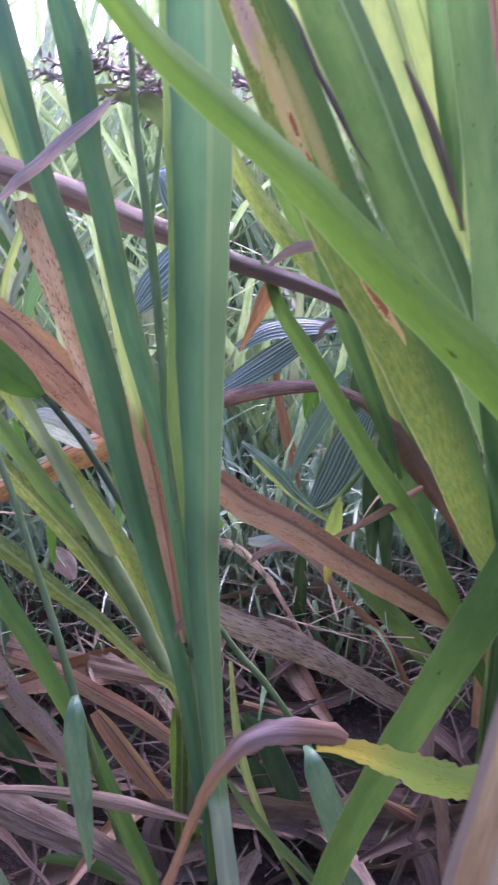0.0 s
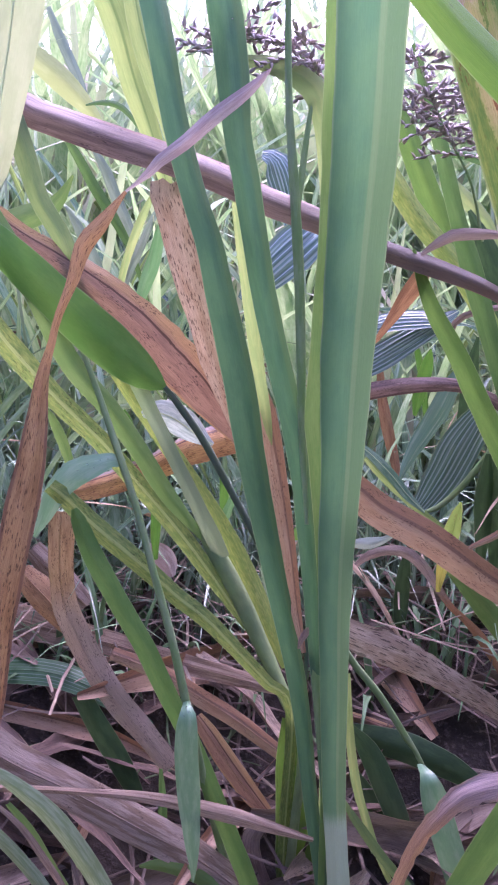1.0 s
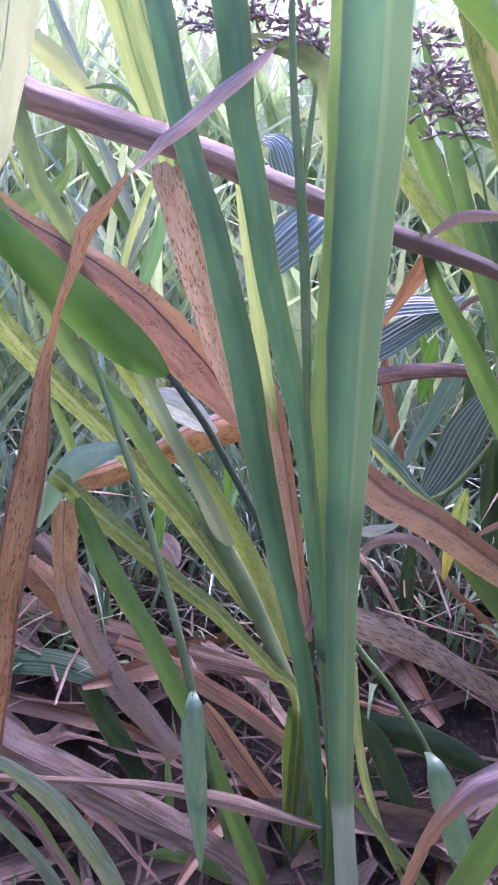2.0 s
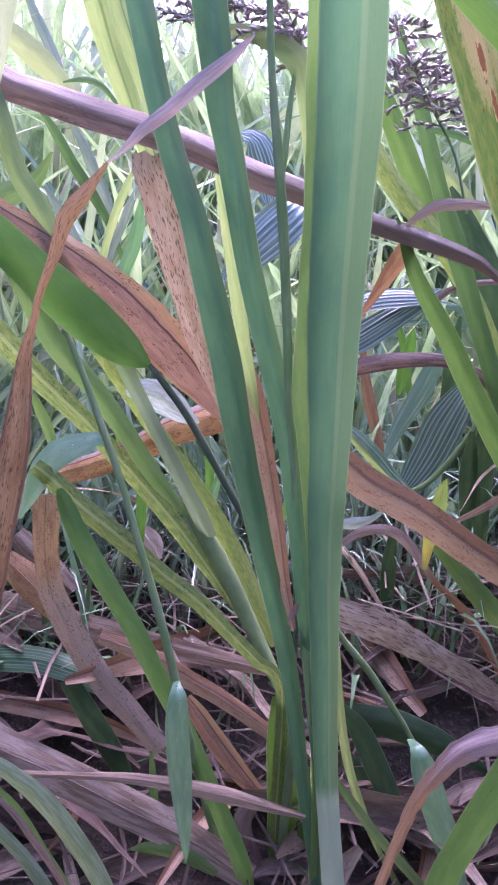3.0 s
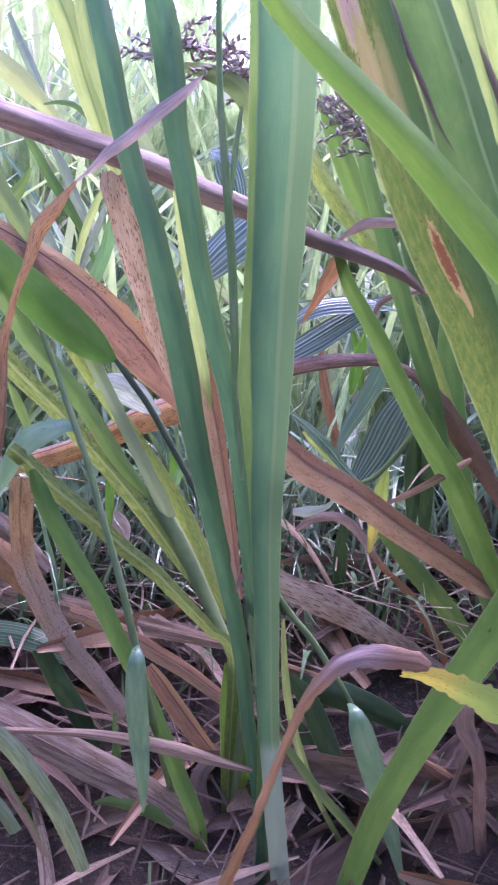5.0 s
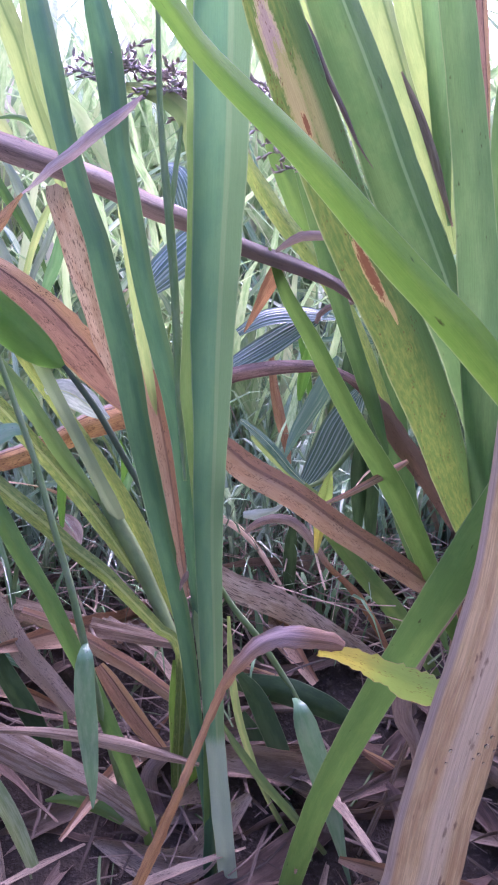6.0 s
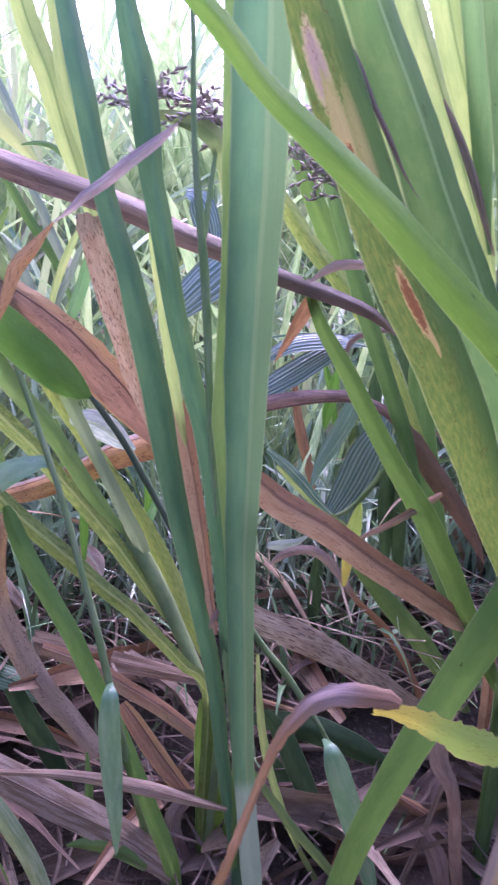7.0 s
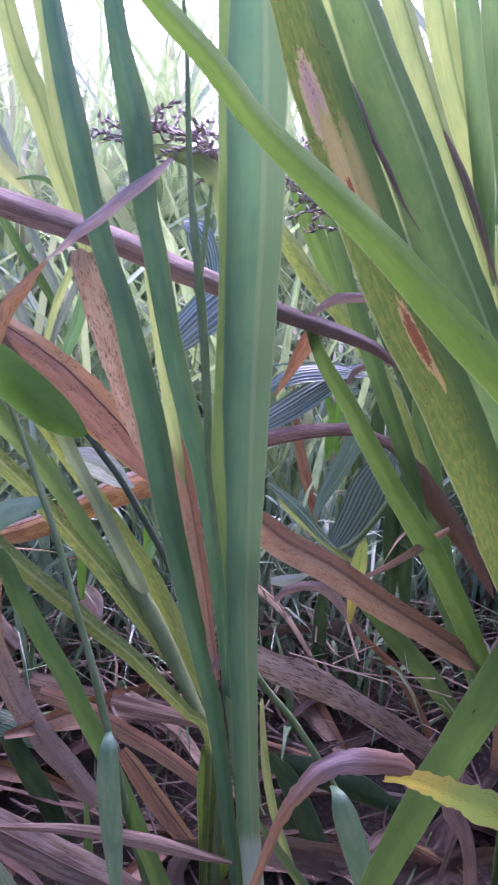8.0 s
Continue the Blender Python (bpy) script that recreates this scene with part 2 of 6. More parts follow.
leaf_material("dark_purple", (0.15, 0.11, 0.085), (0.1, 0.07, 0.055), vein=0.5, fibre=0.3, rough=0.55, glow=0.15)
leaf_material("dull_brown", (0.25, 0.185, 0.135), (0.16, 0.11, 0.08), vein=0.5, fibre=0.3, rough=0.55, glow=0.2)
leaf_material("mauve", (0.31, 0.228, 0.205), (0.22, 0.15, 0.13), fibre=0.38, vein=0.4, rough=0.6, glow=0.25, bump=0.3)
leaf_material("lilac", (0.55, 0.46, 0.52), (0.36, 0.27, 0.30), fibre=0.38, vein=0.45, rough=0.5, glow=0.3, bump=0.3)
leaf_material("tan_spotted", (0.5, 0.365, 0.27), (0.4, 0.265, 0.18), fibre=0.38, vein=0.4, spots=0.24, speck=(17.0, 230.0), rough=0.6, glow=0.25, bump=0.3, dark=(0.05, 0.025, 0.018))
leaf_material("freckled", (0.388, 0.233, 0.122), (0.296, 0.163, 0.08), fibre=0.38, vein=0.45, spots=0.16, rough=0.6, glow=0.25, bump=0.3, dark=(0.05, 0.025, 0.018))
leaf_material("strip_mauve", (0.4, 0.22, 0.105), (0.28, 0.15, 0.075), fibre=0.5, vein=0.95, veins=38, rough=0.55, glow=0.2, bump=0.3, fades=((0.105, 0.13, (0.28, 0.2, 0.19)), (0.134, 0.146, (0.24, 0.14, 0.09))))
leaf_material("strand_fading", (0.398, 0.238, 0.126), (0.306, 0.168, 0.084), fibre=0.38, vein=0.45, spots=0.2, speck=(17.0, 220.0), rough=0.55, glow=0.25, bump=0.3, dark=(0.05, 0.025, 0.018), band=((0.04, 0.12, (0.2, 0.11, 0.07)), (0.96, 0.1, (0.22, 0.12, 0.08))), fades=((0.33, 0.37, (0.46, 0.255, 0.12)),))
leaf_material("lilac_tip", (0.46, 0.375, 0.40), (0.34, 0.255, 0.285), fibre=0.3, vein=0.45, rough=0.5, glow=0.3, bump=0.3)
leaf_material("violet_brown", (0.31, 0.195, 0.18), (0.14, 0.085, 0.08), fades=((0.10, 0.118, (0.20, 0.12, 0.085)),), fibre=0.4, vein=0.6, spots=0.14, rough=0.5, glow=0.12, bump=0.3, band=((0.95, 0.12, (0.12, 0.07, 0.06)),))
leaf_material("mould_specked", (0.5, 0.39, 0.325), (0.37, 0.27, 0.215), fibre=0.4, vein=0.4, spots=0.3, speck=(17.0, 90.0), rough=0.65, glow=0.12, bump=0.35, dark=(0.03, 0.02, 0.017))
leaf_material("curled_tan", (0.428, 0.287, 0.16), (0.316, 0.198, 0.109), fibre=0.35, vein=0.5, spots=0.16, rough=0.6, glow=0.2, bump=0.35, fades=((0.045, 0.075, (0.37, 0.28, 0.225)),))
leaf_material("straw_tan", (0.4, 0.29, 0.215), (0.25, 0.165, 0.115), wide=6.0, long=30.0, fibre=0.45, vein=0.55, spots=0.08, rough=0.6, glow=0.15, bump=0.4)
leaf_material("two_tone", (0.145, 0.225, 0.085), (0.185, 0.262, 0.10), fibre=0.13, vein=0.22, rough=0.42, glow=0.35, fades=((0.2, 0.25, (0.2, 0.27, 0.165)),))
leaf_material("limp_green", (0.2, 0.37, 0.205), (0.27, 0.43, 0.265), vein=0.22, rough=0.2, glow=0.32, spec=1.0)
leaf_material("dusky_teal", (0.12, 0.22, 0.175), (0.17, 0.27, 0.22), wide=6.0, long=14.0, vein=0.22, rough=0.26, glow=0.25, spec=0.9)
leaf_material("joint_stem", (0.3, 0.395, 0.19), (0.24, 0.325, 0.16), vein=0.3, rough=0.5, glow=0.3, spec=0.25)
leaf_material("wet_grass", (0.085, 0.17, 0.065), (0.17, 0.27, 0.15), patch=(0.3, 0.7), rough=0.4, glow=0.15, spec=0.3, vary=0.6)
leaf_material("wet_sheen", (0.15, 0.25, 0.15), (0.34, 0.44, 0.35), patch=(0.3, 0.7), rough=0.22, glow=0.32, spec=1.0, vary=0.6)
leaf_material("dewy", (0.33, 0.41, 0.41), (0.5, 0.57, 0.58), wide=14.0, long=160.0, vein=0.3, rough=0.24, glow=0.25, dew=0.2, spec=0.8)
leaf_material("burnt_tan", (0.459, 0.257, 0.105), (0.306, 0.153, 0.067), fibre=0.4, vein=0.5, spots=0.2, rough=0.6, glow=0.2, bump=0.35, band=((0.02, 0.16, (0.37, 0.28, 0.27)), (0.2, 0.04, (0.13, 0.07, 0.05))))
leaf_material("grey_spotted", (0.367, 0.282, 0.214), (0.255, 0.188, 0.143), fibre=0.45, vein=0.55, spots=0.2, speck=(26.0, 270.0), rough=0.7, glow=0.1, bump=0.4, dark=(0.035, 0.026, 0.022))
leaf_material("litter_dark", (0.15, 0.1, 0.08), (0.085, 0.056, 0.045), fibre=0.38, vein=0.5, rough=0.75, glow=0.1, bump=0.4)
leaf_material("litter_pale", (0.25, 0.185, 0.15), (0.15, 0.103, 0.082), fibre=0.38, vein=0.5, spots=0.05, rough=0.75, glow=0.1, bump=0.4)
leaf_material("grey_tan", (0.33, 0.255, 0.21), (0.2, 0.138, 0.098), wide=5.0, long=24.0, patch=(0.42, 0.58), fibre=0.42, vein=0.5, spots=0.05, rough=0.7, glow=0.12, bump=0.4)
leaf_material("tan_stalk", (0.61, 0.43, 0.245), (0.45, 0.28, 0.15), fibre=0.26, patch=(0.36, 0.64), wide=7.0, long=40.0, veins=24, vein=0.36, band=((0.97, 0.1, (0.4, 0.3, 0.25)), (0.45, 0.22, (0.57, 0.43, 0.31))), spots=0.05, speck=(16.0, 200.0), dark=(0.17, 0.09, 0.06), rough=0.4, glow=0.12, bump=0.6)
leaf_material("yellow_tip", (0.56, 0.49, 0.1), (0.47, 0.44, 0.1), fades=((0.012, 0.036, (0.29, 0.41, 0.1)),), vein=0.25, spots=0.1, rough=0.5, glow=0.4, dark=(0.2, 0.11, 0.03), edge=0.7)
leaf_material("pale_rib", (0.52, 0.60, 0.42), (0.46, 0.54, 0.36), rough=0.6, glow=0.35, vein=0.1, spec=0.15)
leaf_material("dry_rib", (0.34, 0.25, 0.195), (0.24, 0.165, 0.13), rough=0.6, glow=0.0, vein=0.3)
# The pale stripes here are veins plus gloss streaks put into the colour.
leaf_material("pleated_green", (0.05, 0.13, 0.055), (0.075, 0.165, 0.075), band=tuple((0.14 + 0.12 * k, 0.02, (0.17, 0.25, 0.19)) for k in range(7)), vein=0.4, veins=40, rough=0.36, glow=0.15, spec=0.5, vary=0.3)
leaf_material("teal", (0.13, 0.235, 0.17), (0.22, 0.33, 0.26), vein=0.3, veins=40, rough=0.28, glow=0.3, dew=0.15, spec=0.8, vary=0.5)
leaf_material("field_green", (0.185, 0.285, 0.145), (0.31, 0.4, 0.27), patch=(0.3, 0.75), rough=0.3, glow=0.42, vary=0.8, spec=0.7)
leaf_material("field_dry", (0.33, 0.24, 0.16), (0.24, 0.16, 0.11), rough=0.65, glow=0.15, vary=0.7, vein=0.4)
# Spikelet colour is paled to take in the haze over the flower heads.
leaf_material("seed_purple", (0.31, 0.25, 0.24), (0.43, 0.35, 0.33), rough=0.5, glow=0.0, vary=0.6, vein=0.4)


def soil_material():
    m = bpy.data.materials.new("soil")
    m.use_nodes = True
    nt = m.node_tree
    bsdf = nt.nodes["Principled BSDF"]
    place = nt.nodes.new("ShaderNodeTexCoord").outputs["Object"]
    coarse, grain = noisy(nt, place, 18.0, 6.0, 0.7), noisy(nt, place, 240.0, 4.0, 0.7)
    col = mixed(nt, steps(nt, coarse, 0.35, 0.68), (0.026, 0.019, 0.015), (0.07, 0.05, 0.04))
    col = mixed(nt, steps(nt, grain, 0.5, 0.75), col, (0.14, 0.105, 0.09))
    nt.links.new(col, bsdf.inputs["Base Color"])
    bsdf.inputs["Roughness"].default_value = 0.9
    relief = nt.nodes.new("ShaderNodeBump")
    relief.inputs["Strength"].default_value, relief.inputs["Distance"].default_value = 0.7, 0.006
    nt.links.new(maths(nt, "ADD", coarse, grain), relief.inputs["Height"])
    nt.links.new(relief.outputs[0], bsdf.inputs["Normal"])
    return m


SOIL = soil_material()

# ---- geometry ----
FACING = Vector((0.0, -1.0, 0.36)).normalized()
UPWARD = Vector((0.0, -0.6, 0.8)).normalized()
LYING = Vector((0.0, -0.85, 0.55)).normalized()


def height(x, y):
    """The ground's height: a low rise behind the first plants, small mounds, rolling further out."""
    near = 0.016 * noise.noise((x * 7, y * 7, 0.3)) + 0.008 * noise.noise((x * 23, y * 23, 1.7))
    far = max(0.0, math.hypot(x, y) - 6.0)
    rise = min(1.0, max(0.0, (y - 0.28) / 0.24))
    rise *= 1 / (1 + (x / 1.1) ** 4) / (1 + (max(0.0, y - 0.6) / 1.6) ** 4)
    return near - 0.05 + 0.09 * rise * rise * (3 - 2 * rise) + 0.02 * far * noise.noise((x * 0.03, y * 0.03, 5.0))


def spline(points, n):
    """Points evenly along a smooth line through the control points; each has place and width."""
    ctrl = [np.array(p, float) for p in points]
    ctrl = [2 * ctrl[0] - ctrl[1]] + ctrl + [2 * ctrl[-1] - ctrl[-2]]
    dense = []
    for k in range(1, len(ctrl) - 2):
        a, b, c, d = ctrl[k - 1:k + 3]
        for s in np.linspace(0, 1, 14, endpoint=False):
            dense.append(0.5 * (2 * b + (c - a) * s + (2 * a - 5 * b + 4 * c - d) * s * s + (3 * b - a - 3 * c + d) * s ** 3))
    dense.append(ctrl[-2])
    dense = np.array(dense)
    run = np.concatenate([[0], np.cumsum(np.linalg.norm(np.diff(dense[:, :3], axis=0), axis=1))])
    at = np.linspace(0, run[-1], n)
    line = np.stack([np.interp(at, run, dense[:, k]) for k in range(dense.shape[1])], 1)
    line[:, 3] = np.maximum(line[:, 3], 0.0003)
    return line, at


def blade_mesh(name, points, material, fold=20.0, turn=0.0, across=8, ruffle=0.05, jagged=False, pleats=0, deep=0.14, torn=0.05, rib="", origin=(0, 0, 0), seed=0.0, facing=FACING):
    """A leaf lofted along a smooth line: folded along its middle, with wavy edges. Returns its mesh and its midrib's."""
    length = sum(math.dist(a[:3], b[:3]) for a, b in zip(points, points[1:]))
    n = max(10, min(160 if torn > 0.3 else 90, int(length / (0.002 if torn > 0.3 else 0.006))))
    line, run = spline(points, n)
    base = Vector(origin)
    tang = np.gradient(line[:, :3], axis=0)
    verts, uvs, ribs = [], [], []
    for k in range(n):
        t = Vector(tang[k]).normalized()
        side = t.cross(facing)
        side = side.normalized() if side.length > 1e-4 else Vector((1, 0, 0))
        side = Matrix.Rotation(radians(turn + 6 * noise.noise((run[k] * 9, seed, 2.0))), 3, t) @ side
        up = side.cross(t).normalized()
        c, w = Vector(line[k, :3]) - base, line[k, 3] / 2
        for j in range(across + 1):
            s = 2 * j / across - 1
            depth = -math.tan(radians(fold)) * w * abs(s) ** 1.25
            depth += ruffle * w * abs(s) * noise.noise((run[k] * (40 + 160 * max(0.0, ruffle - 0.2)), s * 2 + seed, 7.0)) * 2
            if pleats:
                depth += deep * w * math.cos(s * pleats * math.pi)
            reach = s * w * (1 + torn * noise.noise((run[k] * (60 + 260 * (torn > 0.1)), seed + s, 3.0)))
            along = Vector((0, 0, 0))
            if jagged and k < 4:
                along = t * (0.0045 * noise.noise((s * 6, seed, k * 0.2)) * (1 - k / 4))
            verts.append(c + side * reach + up * depth + along)
            uvs.append((j / across, run[k]))
        ribs.append((c, side, up, max(w * 0.045, 0.0003), w))
    faces = [(k * (across + 1) + j, k * (across + 1) + j + 1, (k + 1) * (across + 1) + j + 1, (k + 1) * (across + 1) + j)
             for k in range(n - 1) for j in range(across)]
    mesh = sheet(name, verts, faces, uvs, material)
    rib_mesh = None
    if rib:
        rv, rf, ru = [], [], []
        for k, (c, side, up, r, w) in enumerate(ribs):
            for j, (a, b) in enumerate(((-1, -0.35), (-0.45, 0.55), (0.45, 0.55), (1, -0.35))):
                rv.append(c + side * (a * r) + up * (b * r * 0.6 + 0.0002))
                ru.append((j / 3, run[k]))
        rf = [(k * 4 + j, k * 4 + j + 1, k * 4 + j + 5, k * 4 + j + 4) for k in range(n - 1) for j in range(3)]
        rib_mesh = sheet("midrib", rv, rf, ru, rib)
    return mesh, rib_mesh


def sheet(name, verts, faces, uvs, material):
    mesh = bpy.data.meshes.new(name)
    mesh.from_pydata([tuple(v) for v in verts], [], faces)
    layer = mesh.uv_layers.new(name="UVMap")
    layer.data.foreach_set("uv", [x for f in mesh.polygons for i in f.vertices for x in uvs[i]])
    mesh.polygons.foreach_set("use_smooth", [True] * len(mesh.polygons))
    mesh.materials.append(MATS[material] if isinstance(material, str) else material)
    return mesh


def tube_mesh(name, points, material, sides=8, origin=(0, 0, 0), hair=0, seed=0):
    """A stem of round section along a smooth line; hair: fine bristles on it."""
    length = sum(math.dist(a[:3], b[:3]) for a, b in zip(points, points[1:]))
    n = max(8, min(70, int(length / 0.006)))
    line, run = spline(points, n)
    base = Vector(origin)
    tang = np.gradient(line[:, :3], axis=0)
    verts, uvs, faces = [], [], []
    chance = random.Random(seed)
    rings = []
    for k in range(n):
        t = Vector(tang[k]).normalized()
        side = t.cross(FACING).normalized()
        up = side.cross(t)
        c, r = Vector(line[k, :3]) - base, line[k, 3] / 2 * (1 + 0.06 * noise.noise((run[k] * 50, seed, 0)))
        rings.append((c, side, up, r, t))
        for j in range(sides + 1):
            a = 2 * math.pi * j / sides
            verts.append(c + side * (math.cos(a) * r) + up * (math.sin(a) * r * 0.8))
            uvs.append((j / sides, run[k]))
    faces = [(k * (sides + 1) + j, k * (sides + 1) + j + 1, (k + 1) * (sides + 1) + j + 1, (k + 1) * (sides + 1) + j) for k in range(n - 1) for j in range(sides)]
    for _ in range(hair):
        c, side, up, r, t = rings[chance.randrange(n)]
        a = chance.uniform(0, math.pi * 2)
        d = side * math.cos(a) + up * math.sin(a)
        p, q = c + d * r * 0.8 + t * chance.uniform(-0.003, 0.003), t.cross(d) * 0.00008
        i = len(verts)
        verts += [p - q, p + q, p + d * chance.uniform(0.0012, 0.0026) + t * 0.0008]
        uvs += [(0, 0), (0.1, 0), (0.05, 0.01)]
        faces.append((i, i + 1, i + 2))
    return sheet(name, verts, faces, uvs, material)


DRY = ("brown", "darkening_brown", "arch_mauve", "lilac_tip", "burnt_tan", "violet_brown", "mould_specked", "rust_brown", "orange_brown", "purple_brown", "dark_purple", "mauve", "lilac", "strip_mauve", "strand_fading", "tan_spotted", "freckled", "grey_spotted", "grey_tan", "tan_stalk")
STEMS = ("flower_stalk", "stem", "hairy_stem", "hanging_stem", "sheath")
COUNT = [0]
TORN = {"purple_brown": 0.03, "darkening_brown": 0.03, "yellow_tip": 0.42, "strip_mauve": 0.35, "violet_brown": 0.16, "mould_specked": 0.14, "tan_spotted": 0.12, "burnt_tan": 0.14, "rust_brown": 0.12}
CRINKLED = {"purple_brown": 0.08, "darkening_brown": 0.06, "brown": 0.06, "strip_mauve": 0.3, "tan_stalk": 0.06, "strand_fading": 0.22}


def plant(name, place, label, category="grass plant"):
    ob = new(name, None)
    ob.location = place
    return tagged(ob, label, category)


def part_of(parent, name, mesh, label=""):
    ob = new(name, mesh)
    ob.parent = parent
    if label:
        tagged(ob, label)
    return ob


def blade(parent, name, material, points, fold=20, turn=0, rib=False, jagged=False, label=""):
    """One leaf or stem of a plant."""
    COUNT[0] += 1
    seed = COUNT[0] * 1.37
    at = tuple(parent.location)
    if name in STEMS:
        mesh = tube_mesh(name, points, material, origin=at, hair=420 if "hairy" in name else 0, seed=COUNT[0])
        return part_of(parent, name, mesh, label)
    dry = material in DRY
    if material in ("pleated", "pleated_green", "teal") and "blade" in name:
        mesh, rib_mesh = blade_mesh(name, points, material, 8, turn, across=24, ruffle=0.03, pleats=6, deep=0.008 if material == "pleated_green" else 0.05, rib="pleated_green" if material == "pleated_green" else "pale_rib", origin=at, seed=seed, facing=UPWARD)
        ob = part_of(parent, name, mesh, label)
        part_of(ob, "midrib", rib_mesh)
        return ob
    mesh, rib_mesh = blade_mesh(name, points, material, fold, turn, ruffle=CRINKLED.get(material, 0.1 if dry else 0.05), jagged=jagged, torn=TORN.get(material, 0.05),
                                rib=("dry_rib" if dry else "pale_rib") if rib else "", origin=at, seed=seed)
    ob = part_of(parent, name, mesh, label)
    if rib_mesh:
        part_of(ob, "midrib", rib_mesh)
    return ob


def dead_leaf(material, points, fold, turn, label):
    """A loose dead leaf on the litter."""
    COUNT[0] += 1
    mesh, rib_mesh = blade_mesh("dead_leaf", points, material, fold, turn, ruffle=0.14, rib=material, origin=points[len(points) // 2][:3], seed=COUNT[0] * 1.37, facing=LYING)
    ob = new("dead_leaf", mesh)
    ob.location = points[len(points) // 2][:3]
    part_of(ob, "midrib", rib_mesh)
    return tagged(ob, label, "dead leaf", "dead leaves on the ground")


# ---- ground ----
def ground():
    axis = [math.copysign(abs(s) ** 3.2, s) * 300 + s * 1.6 for s in np.linspace(-1, 1, 161)]
    verts = [(x, y + 0.4, height(x, y + 0.4)) for y in axis for x in axis]
    n = len(axis)
    faces = [(j * n + i, j * n + i + 1, (j + 1) * n + i + 1, (j + 1) * n + i) for j in range(n - 1) for i in range(n - 1)]
    mesh = sheet("ground", verts, faces, [(v[0], v[1]) for v in verts], SOIL)
    return tagged(new("ground", mesh), "dark brown soil under grass and leaf litter", "ground", kind="structure")


ground()

# ---- plants close by ----
central = plant("sedge_plant", (0.026, 0.314, 0.0), "tall sedge plant with broad blue-green blades", "sedge plant")
left = plant("sedge_plant", (0.0, 0.365, 0.0), "sedge plant with yellowing mottled blades and dead leaves", "sedge plant")
right = plant("sedge_plant", (0.2, 0.36, 0.0), "sedge clump of broad green blades with withered leaves", "sedge plant")
near_left = plant("sedge_plant", (-0.25, 0.37, 0.0), "pale green sedge plant with one bending blade", "sedge plant")
near_strand = plant("withered_leaf", (-0.17, 0.3, 0.0), "withered twisted sedge blade, tan to mauve", "dead leaf")
near_strip = plant("withered_leaf", (0.215, 0.21, 0.0), "half-withered drooping blade with a ragged yellow remnant", "dead leaf")
near_stalk = plant("dead_stalk", (0.07, 0.12, 0.0), "dry pale tan sedge stalk standing close", "dead stalk")
behind = plant("pleated_grass", (0.12, 0.56, 0.04), "broad-leaved grass with bluish pleated blades", "grass plant")
low_left = plant("low_grass", (-0.13, 0.47, 0.02), "mixed young grass with greyish and yellow-green blades", "grass plant")
low = plant("low_grass", (-0.1, 0.4, 0.0), "low grass with dark green drooping blades", "grass plant")
front_right = plant("sedge_plant", (0.29, 0.26, 0.0), "fresh green sedge plant with slanting blades", "sedge plant")
blade(central, "leaf_blade", "blue_green", [(0.002, 0.335, 0.554, 0.0166), (0.005, 0.335, 0.482, 0.0273), (0.006, 0.335, 0.455, 0.0270), (0.007, 0.335, 0.416, 0.0270), (0.007, 0.336, 0.374, 0.0252), (0.007, 0.334, 0.327, 0.0232), (0.008, 0.330, 0.277, 0.0193), (0.009, 0.326, 0.221, 0.0163), (0.013, 0.322, 0.160, 0.0140), (0.017, 0.318, 0.100, 0.0123), (0.021, 0.316, 0.063, 0.0120), (0.025, 0.314, 0.029, 0.0124), (0.031, 0.312, -0.017, 0.0121), (0.037, 0.311, -0.072, 0.0114)], 22, 8, label="broad blue-green blade with pale midrib")
blade(central, "leaf_blade", "blue_green_plain", [(-0.097, 0.385, 0.559, 0.0065), (-0.086, 0.375, 0.495, 0.0104), (-0.078, 0.370, 0.459, 0.0120), (-0.073, 0.369, 0.434, 0.0119), (-0.069, 0.368, 0.417, 0.0118), (-0.061, 0.367, 0.390, 0.0124), (-0.054, 0.366, 0.371, 0.0132), (-0.048, 0.364, 0.347, 0.0147), (-0.038, 0.362, 0.307, 0.0161), (-0.030, 0.360, 0.265, 0.0147), (-0.016, 0.358, 0.203, 0.0120), (-0.000, 0.355, 0.135, 0.0106), (0.010, 0.340, 0.070, 0.0089), (0.019, 0.325, 0.015, 0.0077), (0.021, 0.322, -0.021, 0.0096), (0.024, 0.318, -0.058, 0.0060)], 24, -14)
blade(central, "leaf_blade", "blue_green_plain", [(-0.067, 0.380, 0.558, 0.0064), (-0.058, 0.370, 0.495, 0.0107), (-0.050, 0.367, 0.459, 0.0152), (-0.044, 0.364, 0.417, 0.0125), (-0.039, 0.362, 0.395, 0.0122), (-0.029, 0.358, 0.347, 0.0117), (-0.015, 0.354, 0.296, 0.0117), (-0.008, 0.350, 0.266, 0.0109), (-0.004, 0.348, 0.240, 0.0105), (-0.000, 0.345, 0.211, 0.0093), (0.004, 0.342, 0.176, 0.0075), (0.008, 0.338, 0.141, 0.0059), (0.015, 0.330, 0.080, 0.0049), (0.018, 0.325, 0.011, 0.0049), (0.022, 0.320, -0.058, 0.0060)], 26, 12)
blade(central, "leaf_blade", "green", [(-0.008, 0.352, 0.532, 0.0089), (-0.002, 0.352, 0.428, 0.0138), (-0.000, 0.351, 0.391, 0.0143), (0.000, 0.348, 0.337, 0.0151), (-0.001, 0.345, 0.299, 0.0148), (0.002, 0.343, 0.272, 0.0133), (0.007, 0.337, 0.215, 0.0088), (0.013, 0.333, 0.152, 0.0064), (0.017, 0.327, 0.047, 0.0064), (0.022, 0.321, -0.058, 0.0060)], 20, -20)
